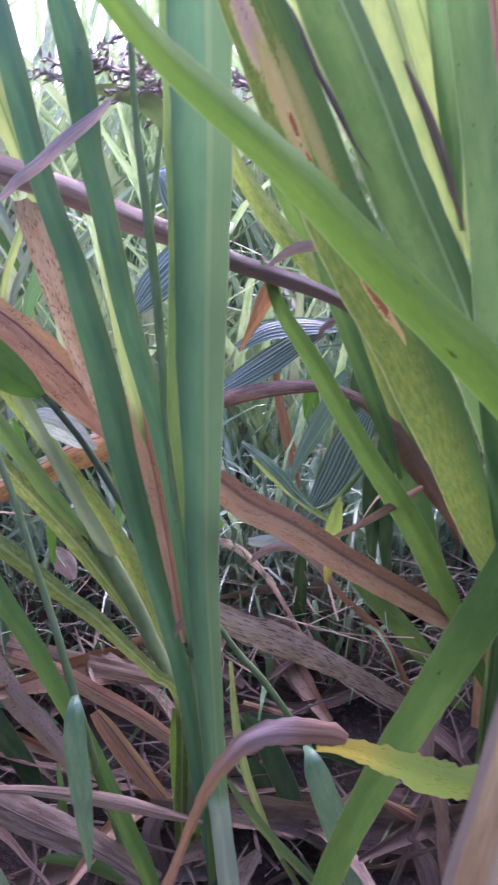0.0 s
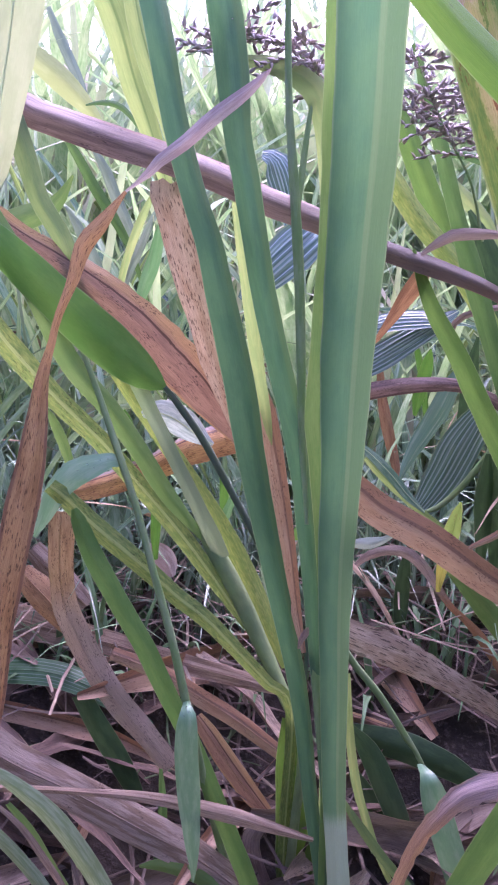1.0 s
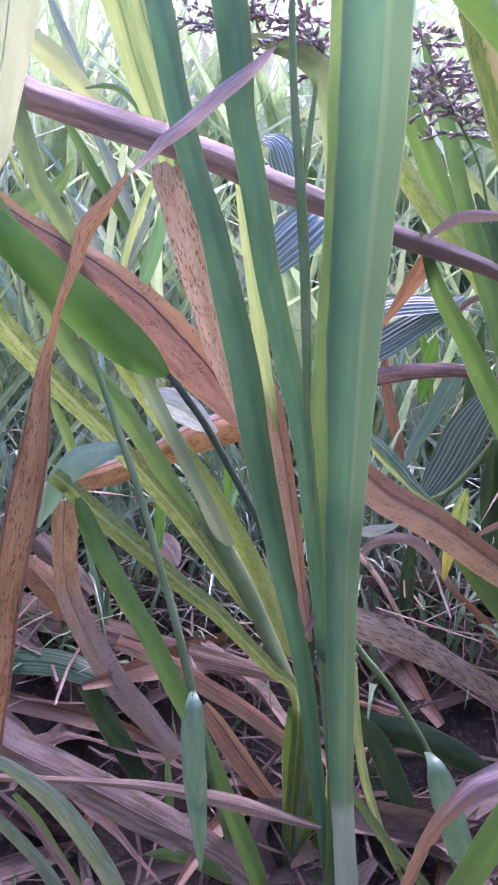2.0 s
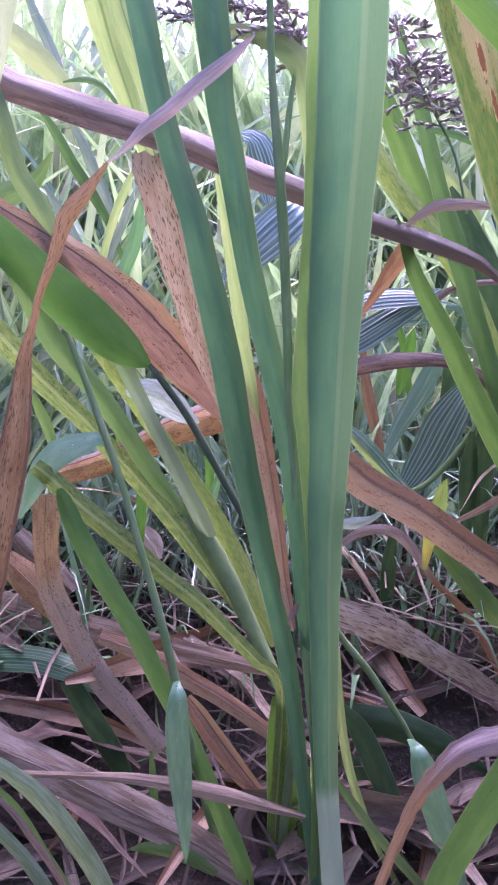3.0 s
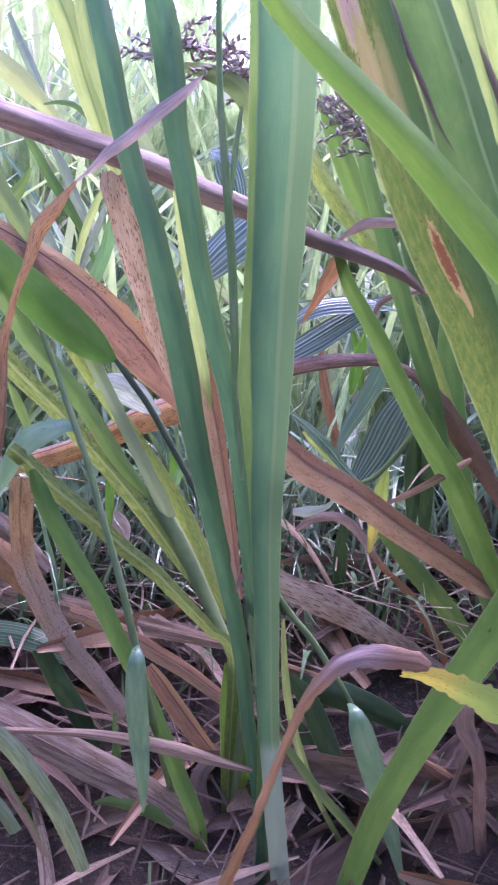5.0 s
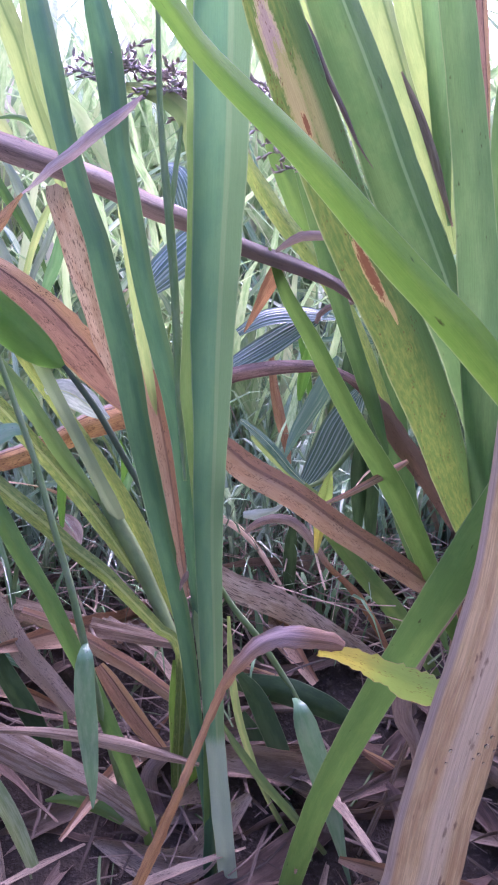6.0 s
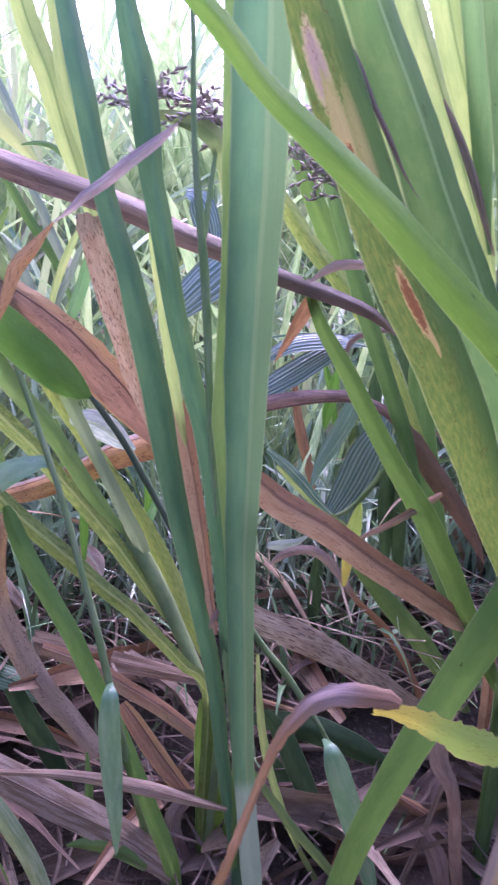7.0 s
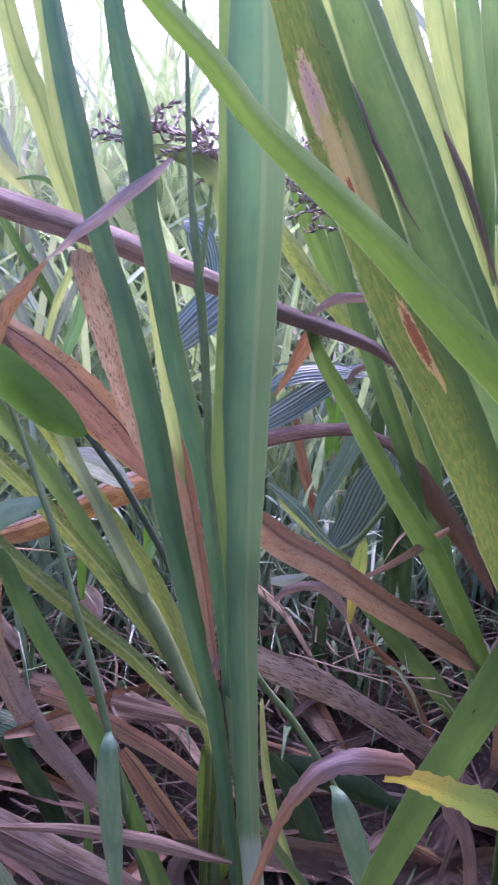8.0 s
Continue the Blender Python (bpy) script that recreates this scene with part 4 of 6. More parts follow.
blade(right, "leaf_blade", "smooth_green", [(0.097, 0.318, 0.531, 0.0096), (0.104, 0.319, 0.507, 0.0143), (0.110, 0.320, 0.487, 0.0167), (0.120, 0.321, 0.453, 0.0177), (0.130, 0.322, 0.417, 0.0192), (0.140, 0.323, 0.377, 0.0217), (0.150, 0.325, 0.334, 0.0239), (0.161, 0.328, 0.286, 0.0226), (0.171, 0.332, 0.241, 0.0177), (0.181, 0.336, 0.202, 0.0137), (0.187, 0.343, 0.072, 0.0100), (0.193, 0.352, -0.058, 0.0060)], 22, 10, label="green upright blade")
blade(right, "leaf_blade", "light_green", [(0.088, 0.364, 0.533, 0.0136), (0.100, 0.364, 0.496, 0.0153), (0.111, 0.364, 0.469, 0.0145), (0.122, 0.364, 0.444, 0.0131), (0.135, 0.364, 0.399, 0.0081), (0.143, 0.364, 0.374, 0.0019)], 18, 10)
blade(right, "leaf_blade", "light_green", [(0.071, 0.370, 0.531, 0.0163), (0.087, 0.370, 0.496, 0.0195), (0.100, 0.370, 0.469, 0.0200), (0.112, 0.370, 0.444, 0.0187), (0.130, 0.370, 0.406, 0.0125), (0.140, 0.370, 0.380, 0.0019)], 24, -10)
blade(right, "dead_blade", "rust_brown", [(0.124, 0.355, 0.533, 0.0081), (0.130, 0.355, 0.508, 0.0099), (0.136, 0.355, 0.482, 0.0105), (0.142, 0.355, 0.459, 0.0075), (0.149, 0.355, 0.433, 0.0015)], 20, 0)
blade(right, "leaf_blade", "mid_green", [(0.153, 0.350, 0.482, 0.0084), (0.154, 0.350, 0.446, 0.0122), (0.159, 0.350, 0.405, 0.0132), (0.168, 0.350, 0.355, 0.0138), (0.180, 0.350, 0.297, 0.0131), (0.186, 0.353, 0.120, 0.0100), (0.193, 0.356, -0.058, 0.0060)], 22, 0)
blade(right, "dead_blade", "dull_brown", [(0.095, 0.345, 0.460, 0.0010), (0.101, 0.345, 0.451, 0.0034), (0.108, 0.345, 0.440, 0.0046), (0.117, 0.345, 0.423, 0.0052), (0.124, 0.345, 0.407, 0.0040), (0.132, 0.345, 0.389, 0.0011)], 20, 0)
blade(right, "leaf_blade", "fresh_green", [(0.038, 0.365, 0.372, 0.0015), (0.043, 0.365, 0.360, 0.0052), (0.052, 0.366, 0.343, 0.0080), (0.067, 0.368, 0.322, 0.0098), (0.082, 0.372, 0.298, 0.0113), (0.104, 0.376, 0.264, 0.0124), (0.133, 0.383, 0.223, 0.0154), (0.156, 0.388, 0.184, 0.0153), (0.172, 0.390, 0.153, 0.0141), (0.190, 0.390, 0.119, 0.0121), (0.209, 0.390, 0.083, 0.0025)], 22, 12, label="fresh green narrow blade")
blade(right, "leaf_blade", "mottled_yellow", [(0.020, 0.445, 0.446, 0.0049), (0.029, 0.445, 0.422, 0.0090), (0.041, 0.445, 0.405, 0.0128), (0.057, 0.445, 0.385, 0.0140), (0.075, 0.444, 0.367, 0.0136), (0.091, 0.442, 0.348, 0.0132), (0.107, 0.439, 0.325, 0.0124), (0.122, 0.435, 0.298, 0.0099), (0.140, 0.430, 0.260, 0.0074), (0.166, 0.430, 0.213, 0.0033)], 18, -8)
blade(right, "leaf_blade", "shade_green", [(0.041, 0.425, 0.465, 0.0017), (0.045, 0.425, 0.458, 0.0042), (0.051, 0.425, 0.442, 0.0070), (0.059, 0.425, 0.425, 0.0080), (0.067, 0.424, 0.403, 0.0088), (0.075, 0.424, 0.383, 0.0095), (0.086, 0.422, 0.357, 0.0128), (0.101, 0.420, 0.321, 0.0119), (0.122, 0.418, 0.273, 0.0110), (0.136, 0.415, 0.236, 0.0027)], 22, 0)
blade(front_right, "leaf_blade", "slant_green", [(0.290, 0.262, -0.030, 0.0080), (0.262, 0.268, 0.140, 0.0140), (0.235, 0.269, 0.250, 0.0180), (0.181, 0.270, 0.340, 0.0130), (0.171, 0.272, 0.312, 0.0165), (0.164, 0.275, 0.291, 0.0191), (0.155, 0.278, 0.264, 0.0225), (0.145, 0.280, 0.238, 0.0225), (0.133, 0.283, 0.206, 0.0214), (0.120, 0.286, 0.173, 0.0199), (0.107, 0.290, 0.137, 0.0190), (0.093, 0.294, 0.093, 0.0175), (0.082, 0.298, 0.050, 0.0161), (0.074, 0.300, 0.008, 0.0152), (0.067, 0.302, -0.037, 0.0139)], 16, 8, label="green blade bending to the ground")
blade(right, "dead_blade", "mauve", [(0.181, 0.340, 0.198, 0.0076), (0.173, 0.340, 0.187, 0.0118), (0.160, 0.338, 0.162, 0.0161), (0.146, 0.335, 0.137, 0.0156), (0.138, 0.330, 0.112, 0.0135), (0.140, 0.328, 0.088, 0.0122), (0.151, 0.325, 0.066, 0.0087), (0.165, 0.335, 0.004, 0.0087), (0.183, 0.348, -0.058, 0.0060)], 18, 0)
blade(right, "hanging_stem", "stem_green", [(0.019, 0.372, 0.163, 0.0028), (0.032, 0.372, 0.142, 0.0039), (0.049, 0.372, 0.120, 0.0043), (0.068, 0.372, 0.090, 0.0041), (0.076, 0.372, 0.078, 0.0027), (0.080, 0.371, 0.070, 0.0031), (0.115, 0.368, 0.006, 0.0031), (0.158, 0.364, -0.058, 0.0060)], 45, 0)
blade(right, "hanging_leaf", "limp_green", [(0.076, 0.364, 0.078, 0.0042), (0.076, 0.357, 0.080, 0.0057), (0.077, 0.351, 0.080, 0.0097), (0.081, 0.347, 0.069, 0.0153), (0.087, 0.343, 0.052, 0.0161), (0.097, 0.337, 0.024, 0.0155), (0.104, 0.330, 0.002, 0.0110), (0.110, 0.325, -0.019, 0.0057), (0.117, 0.320, -0.042, 0.0015)], 12, 8, label="pale green leaf hanging limp")
blade(central, "leaf_blade", "yellow_green", [(0.027, 0.360, 0.144, 0.0019), (0.029, 0.357, 0.120, 0.0038), (0.032, 0.354, 0.095, 0.0052), (0.038, 0.352, 0.067, 0.0052), (0.047, 0.350, 0.040, 0.0047), (0.058, 0.346, 0.013, 0.0034), (0.083, 0.342, -0.034, 0.0047)], 24, 10, label="pale green young shoot")
blade(left, "leaf_blade", "dewy", [(-0.092, 0.412, 0.274, 0.0036), (-0.086, 0.412, 0.276, 0.0121), (-0.076, 0.413, 0.273, 0.0172), (-0.066, 0.414, 0.266, 0.0159), (-0.058, 0.414, 0.260, 0.0087), (-0.052, 0.414, 0.257, 0.0018)], 20, 10, rib=True, label="dewy whitish-green leaf")
blade(low, "leaf_blade", "deep_green", [(0.025, 0.420, 0.204, 0.0031), (0.015, 0.420, 0.204, 0.0132), (0.005, 0.420, 0.201, 0.0140), (-0.003, 0.420, 0.196, 0.0031)], 10, 0)
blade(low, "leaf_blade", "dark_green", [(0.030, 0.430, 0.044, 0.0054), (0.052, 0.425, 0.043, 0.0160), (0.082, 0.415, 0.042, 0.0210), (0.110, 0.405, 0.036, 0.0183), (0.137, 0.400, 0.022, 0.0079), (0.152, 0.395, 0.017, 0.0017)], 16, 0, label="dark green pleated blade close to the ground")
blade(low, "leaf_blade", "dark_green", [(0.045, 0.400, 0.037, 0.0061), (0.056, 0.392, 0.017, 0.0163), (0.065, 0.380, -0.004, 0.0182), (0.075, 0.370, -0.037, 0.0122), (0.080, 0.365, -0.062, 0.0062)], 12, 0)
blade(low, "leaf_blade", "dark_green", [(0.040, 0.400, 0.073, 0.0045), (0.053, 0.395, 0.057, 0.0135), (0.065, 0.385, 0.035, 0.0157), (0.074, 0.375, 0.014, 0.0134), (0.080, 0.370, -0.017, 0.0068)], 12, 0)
blade(low, "leaf_blade", "hoary_green", [(-0.164, 0.315, 0.118, 0.0056), (-0.148, 0.314, 0.108, 0.0079), (-0.129, 0.312, 0.089, 0.0109), (-0.114, 0.310, 0.065, 0.0111), (-0.101, 0.308, 0.037, 0.0107), (-0.090, 0.306, 0.002, 0.0086)], 24, 0)
blade(low, "leaf_blade", "hoary_green", [(-0.161, 0.300, 0.101, 0.0065), (-0.146, 0.300, 0.079, 0.0072), (-0.135, 0.299, 0.062, 0.0076), (-0.125, 0.297, 0.043, 0.0075)], 22, 0)
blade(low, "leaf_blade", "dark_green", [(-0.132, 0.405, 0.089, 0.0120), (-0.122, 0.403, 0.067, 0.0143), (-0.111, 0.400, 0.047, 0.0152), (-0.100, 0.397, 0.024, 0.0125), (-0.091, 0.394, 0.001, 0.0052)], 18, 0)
blade(low, "leaf_blade", "green", [(-0.089, 0.350, 0.010, 0.0017), (-0.079, 0.349, 0.012, 0.0067), (-0.066, 0.348, 0.011, 0.0101), (-0.053, 0.347, 0.006, 0.0108), (-0.037, 0.346, -0.005, 0.0081)], 18, 0)
blade(low, "pleated_blade", "pleated_green", [(-0.248, 0.470, 0.045, 0.0163), (-0.217, 0.465, 0.058, 0.0177), (-0.191, 0.460, 0.065, 0.0187), (-0.163, 0.455, 0.067, 0.0189), (-0.139, 0.450, 0.062, 0.0173), (-0.120, 0.445, 0.055, 0.0149), (-0.100, 0.440, 0.044, 0.0079), (-0.090, 0.437, 0.040, 0.0016)], 10, 0, label="glossy dark green pleated blade")
blade(behind, "leaf_blade", "dark_green", [(0.091, 0.500, 0.145, 0.0042), (0.091, 0.500, 0.124, 0.0106), (0.092, 0.500, 0.094, 0.0108), (0.094, 0.500, 0.069, 0.0026)], 18, 0)
blade(behind, "leaf_blade", "frosty_green", [(0.049, 0.500, 0.152, 0.0050), (0.061, 0.500, 0.152, 0.0091), (0.076, 0.500, 0.157, 0.0041), (0.085, 0.500, 0.168, 0.0025)], 18, 0)
blade(behind, "leaf_blade", "teal", [(0.070, 0.560, 0.062, 0.0029), (0.094, 0.560, 0.067, 0.0087), (0.124, 0.560, 0.058, 0.0087), (0.150, 0.560, 0.045, 0.0025)], 18, 0)
blade(behind, "leaf_blade", "green", [(0.104, 0.470, 0.160, 0.0035), (0.124, 0.470, 0.140, 0.0108), (0.150, 0.468, 0.111, 0.0156), (0.176, 0.465, 0.082, 0.0158), (0.204, 0.460, 0.044, 0.0114), (0.231, 0.450, 0.000, 0.0048)], 20, 8)
blade(behind, "pleated_blade", "pleated", [(0.028, 0.520, 0.267, 0.0111), (0.044, 0.520, 0.277, 0.0190), (0.062, 0.520, 0.289, 0.0224), (0.081, 0.520, 0.302, 0.0195), (0.098, 0.520, 0.313, 0.0147), (0.111, 0.520, 0.321, 0.0031)], 8, 0)
blade(behind, "pleated_blade", "pleated", [(-0.037, 0.530, 0.321, 0.0097), (-0.022, 0.530, 0.340, 0.0307), (-0.003, 0.530, 0.359, 0.0379), (0.012, 0.535, 0.372, 0.0304), (0.033, 0.580, 0.385, 0.0103)], 8, 0)
blade(behind, "leaf_blade", "dusky_teal", [(0.082, 0.510, 0.199, 0.0021), (0.086, 0.513, 0.209, 0.0070), (0.093, 0.517, 0.222, 0.0123), (0.101, 0.520, 0.235, 0.0155), (0.110, 0.523, 0.251, 0.0171), (0.117, 0.527, 0.268, 0.0138), (0.122, 0.530, 0.280, 0.0032)], 18, 15)
blade(behind, "pleated_blade", "pleated", [(0.095, 0.530, 0.153, 0.0061), (0.109, 0.530, 0.173, 0.0208), (0.120, 0.530, 0.195, 0.0291), (0.129, 0.530, 0.219, 0.0295), (0.138, 0.530, 0.239, 0.0225), (0.146, 0.530, 0.255, 0.0074)], 8, 0)
blade(behind, "pleated_blade", "pleated", [(-0.024, 0.620, 0.419, 0.0107), (-0.014, 0.620, 0.416, 0.0249), (-0.006, 0.620, 0.399, 0.0269), (-0.001, 0.620, 0.379, 0.0185), (0.001, 0.610, 0.359, 0.0044)], 8, 0)
blade(behind, "pleated_blade", "teal", [(0.040, 0.480, 0.239, 0.0038), (0.052, 0.480, 0.230, 0.0080), (0.067, 0.480, 0.216, 0.0096), (0.081, 0.480, 0.200, 0.0078), (0.094, 0.480, 0.188, 0.0020)], 8, 0)
blade(behind, "pleated_blade", "pleated", [(0.038, 0.520, 0.298, 0.0079), (0.059, 0.520, 0.311, 0.0167), (0.085, 0.520, 0.315, 0.0176), (0.108, 0.520, 0.314, 0.0089), (0.137, 0.560, 0.304, 0.0029)], 8, 0)
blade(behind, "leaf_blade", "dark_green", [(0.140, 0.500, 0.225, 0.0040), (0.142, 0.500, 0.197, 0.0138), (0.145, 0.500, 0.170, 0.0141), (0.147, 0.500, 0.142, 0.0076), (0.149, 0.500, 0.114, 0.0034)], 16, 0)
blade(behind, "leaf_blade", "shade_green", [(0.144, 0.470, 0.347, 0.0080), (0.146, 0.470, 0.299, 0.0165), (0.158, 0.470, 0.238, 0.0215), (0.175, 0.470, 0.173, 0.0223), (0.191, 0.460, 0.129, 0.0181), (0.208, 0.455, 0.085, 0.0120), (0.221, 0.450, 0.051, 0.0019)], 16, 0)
blade(behind, "stem", "stem_green", [(0.100, 0.515, 0.171, 0.0021), (0.112, 0.513, 0.176, 0.0042), (0.125, 0.512, 0.190, 0.0046), (0.137, 0.512, 0.208, 0.0049), (0.145, 0.512, 0.222, 0.0049), (0.148, 0.512, 0.235, 0.0028)], 45, 0)
blade(behind, "leaf_blade", "light_green", [(0.050, 0.485, 0.225, 0.0038), (0.062, 0.485, 0.213, 0.0058), (0.080, 0.485, 0.197, 0.0063), (0.097, 0.485, 0.183, 0.0048), (0.115, 0.485, 0.172, 0.0016)], 18, 0)
blade(right, "leaf_blade", "smooth_green", [(0.101, 0.358, 0.532, 0.0108), (0.111, 0.358, 0.495, 0.0123), (0.118, 0.358, 0.466, 0.0121), (0.125, 0.358, 0.433, 0.0101), (0.135, 0.358, 0.389, 0.0018)], 20, 8)
blade(behind, "leaf_blade", "fresh_green", [(0.041, 0.470, 0.450, 0.0025), (0.048, 0.468, 0.435, 0.0095), (0.058, 0.466, 0.415, 0.0134), (0.065, 0.466, 0.402, 0.0142), (0.075, 0.469, 0.385, 0.0152), (0.087, 0.471, 0.366, 0.0135), (0.102, 0.474, 0.342, 0.0104), (0.127, 0.477, 0.296, 0.0072), (0.148, 0.480, 0.234, 0.0038)], 24, 10, label="broad fresh green blade with a dark fold")
blade(behind, "leaf_blade", "yellow_green", [(0.091, 0.520, 0.410, 0.0018), (0.098, 0.520, 0.402, 0.0080), (0.109, 0.520, 0.392, 0.0118), (0.120, 0.520, 0.382, 0.0111), (0.129, 0.520, 0.370, 0.0075), (0.142, 0.520, 0.345, 0.0031)], 18, -8)
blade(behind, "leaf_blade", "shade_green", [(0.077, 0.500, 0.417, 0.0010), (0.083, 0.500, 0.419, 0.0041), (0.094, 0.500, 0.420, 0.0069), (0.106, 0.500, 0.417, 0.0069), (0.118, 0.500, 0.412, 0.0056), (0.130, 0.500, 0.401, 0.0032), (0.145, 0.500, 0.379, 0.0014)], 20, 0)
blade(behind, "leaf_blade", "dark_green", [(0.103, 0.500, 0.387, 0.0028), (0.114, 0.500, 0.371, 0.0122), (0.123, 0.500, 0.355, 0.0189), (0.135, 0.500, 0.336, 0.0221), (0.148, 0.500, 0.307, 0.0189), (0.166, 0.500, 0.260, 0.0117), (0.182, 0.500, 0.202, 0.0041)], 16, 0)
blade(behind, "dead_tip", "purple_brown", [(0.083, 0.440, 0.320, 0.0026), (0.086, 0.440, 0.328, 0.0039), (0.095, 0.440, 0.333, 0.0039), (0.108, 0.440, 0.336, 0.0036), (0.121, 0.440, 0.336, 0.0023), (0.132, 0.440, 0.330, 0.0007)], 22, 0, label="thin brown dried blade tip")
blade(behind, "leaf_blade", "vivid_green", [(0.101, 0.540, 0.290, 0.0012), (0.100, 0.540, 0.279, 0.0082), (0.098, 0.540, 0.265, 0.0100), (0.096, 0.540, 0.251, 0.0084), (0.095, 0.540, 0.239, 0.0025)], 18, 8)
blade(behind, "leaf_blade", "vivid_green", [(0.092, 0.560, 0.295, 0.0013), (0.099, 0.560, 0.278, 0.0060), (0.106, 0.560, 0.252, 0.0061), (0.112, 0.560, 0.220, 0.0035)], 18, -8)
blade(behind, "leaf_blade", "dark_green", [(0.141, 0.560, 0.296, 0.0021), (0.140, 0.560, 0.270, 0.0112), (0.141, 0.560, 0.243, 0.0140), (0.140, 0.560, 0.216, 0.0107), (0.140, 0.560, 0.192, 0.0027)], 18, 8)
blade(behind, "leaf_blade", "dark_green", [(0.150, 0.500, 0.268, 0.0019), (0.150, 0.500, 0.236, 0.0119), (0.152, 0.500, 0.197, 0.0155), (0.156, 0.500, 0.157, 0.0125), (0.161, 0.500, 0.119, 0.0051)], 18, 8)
blade(low_left, "leaf_blade", "yellow_green", [(-0.088, 0.440, 0.391, 0.0012), (-0.092, 0.440, 0.383, 0.0042), (-0.098, 0.440, 0.370, 0.0052), (-0.104, 0.440, 0.353, 0.0046), (-0.108, 0.440, 0.337, 0.0038), (-0.111, 0.440, 0.324, 0.0013)], 20, 10)
blade(low_left, "leaf_blade", "fresh_teal", [(-0.088, 0.470, 0.374, 0.0010), (-0.089, 0.470, 0.364, 0.0066), (-0.092, 0.470, 0.351, 0.0090), (-0.097, 0.470, 0.338, 0.0087), (-0.101, 0.470, 0.325, 0.0054), (-0.104, 0.470, 0.306, 0.0028)], 20, 10, label="fresh green pointed leaf")
blade(low_left, "leaf_blade", "grey_blade", [(-0.088, 0.480, 0.384, 0.0020), (-0.094, 0.480, 0.373, 0.0043), (-0.101, 0.480, 0.357, 0.0051), (-0.108, 0.480, 0.342, 0.0048), (-0.113, 0.480, 0.325, 0.0021)], 20, 0)
blade(low_left, "leaf_blade", "grey_blade", [(-0.130, 0.500, 0.413, 0.0027), (-0.123, 0.500, 0.401, 0.0065), (-0.117, 0.500, 0.385, 0.0069), (-0.110, 0.500, 0.369, 0.0063), (-0.104, 0.500, 0.347, 0.0028)], 20, 0)
blade(low_left, "leaf_blade", "shade_green", [(-0.147, 0.490, 0.422, 0.0020), (-0.139, 0.490, 0.410, 0.0056), (-0.129, 0.490, 0.392, 0.0067), (-0.118, 0.490, 0.375, 0.0065), (-0.107, 0.490, 0.354, 0.0042), (-0.097, 0.490, 0.324, 0.0018)], 22, 8)
blade(low_left, "leaf_blade", "grey_blade", [(-0.153, 0.520, 0.379, 0.0014), (-0.146, 0.520, 0.367, 0.0062), (-0.139, 0.520, 0.353, 0.0081), (-0.133, 0.520, 0.337, 0.0074), (-0.127, 0.520, 0.315, 0.0030)], 20, 0)
blade(low_left, "leaf_blade", "yellow_pale", [(-0.191, 0.550, 0.480, 0.0106), (-0.176, 0.550, 0.470, 0.0142), (-0.161, 0.550, 0.458, 0.0165), (-0.146, 0.550, 0.444, 0.0124), (-0.134, 0.550, 0.431, 0.0037)], 14, 0, label="broad pale yellow-green blade")
blade(low_left, "leaf_blade", "grey_blade", [(-0.172, 0.580, 0.503, 0.0030), (-0.166, 0.580, 0.487, 0.0064), (-0.159, 0.580, 0.472, 0.0072), (-0.152, 0.580, 0.455, 0.0061), (-0.145, 0.580, 0.430, 0.0019)], 20, 0)
blade(low_left, "leaf_blade", "shade_green", [(-0.140, 0.530, 0.440, 0.0011), (-0.130, 0.530, 0.442, 0.0032), (-0.120, 0.530, 0.441, 0.0042), (-0.112, 0.530, 0.435, 0.0032), (-0.104, 0.530, 0.424, 0.0011)], 20, 0)
blade(low_left, "leaf_blade", "green", [(-0.137, 0.470, 0.398, 0.0013), (-0.148, 0.470, 0.382, 0.0097), (-0.161, 0.470, 0.376, 0.0149), (-0.178, 0.470, 0.369, 0.0162), (-0.198, 0.470, 0.356, 0.0131)], 14, 0)
blade(low_left, "leaf_blade", "green", [(-0.149, 0.430, 0.270, 0.0013), (-0.145, 0.430, 0.260, 0.0059), (-0.140, 0.430, 0.245, 0.0066), (-0.135, 0.430, 0.225, 0.0034)], 18, 8)
blade(low_left, "leaf_blade", "vivid_green", [(-0.106, 0.440, 0.268, 0.0013), (-0.103, 0.440, 0.258, 0.0050), (-0.100, 0.440, 0.240, 0.0061), (-0.097, 0.440, 0.222, 0.0028)], 18, 0)
blade(low_left, "leaf_blade", "vivid_green", [(-0.087, 0.450, 0.220, 0.0021), (-0.088, 0.450, 0.203, 0.0064), (-0.089, 0.450, 0.183, 0.0065), (-0.089, 0.450, 0.162, 0.0030)], 18, 0)
blade(low_left, "leaf_blade", "vivid_green", [(-0.049, 0.470, 0.224, 0.0015), (-0.046, 0.470, 0.211, 0.0048), (-0.045, 0.470, 0.194, 0.0060), (-0.047, 0.470, 0.176, 0.0023)], 18, 0)
blade(low_left, "leaf_blade", "fresh_teal", [(-0.038, 0.460, 0.211, 0.0011), (-0.041, 0.460, 0.199, 0.0052), (-0.046, 0.460, 0.185, 0.0067), (-0.052, 0.460, 0.170, 0.0023)], 18, 0)
blade(low, "leaf_blade", "green", [(-0.149, 0.310, 0.099, 0.0028), (-0.140, 0.310, 0.083, 0.0048), (-0.131, 0.310, 0.060, 0.0053), (-0.120, 0.310, 0.033, 0.0048), (-0.113, 0.310, 0.010, 0.0024)], 22, 0)
blade(low, "dead_blade", "mauve", [(-0.154, 0.305, 0.105, 0.0022), (-0.141, 0.305, 0.088, 0.0034), (-0.132, 0.305, 0.069, 0.0040), (-0.122, 0.305, 0.046, 0.0038), (-0.112, 0.305, 0.017, 0.0024)], 22, 0, label="dry mauve strip between green blades")
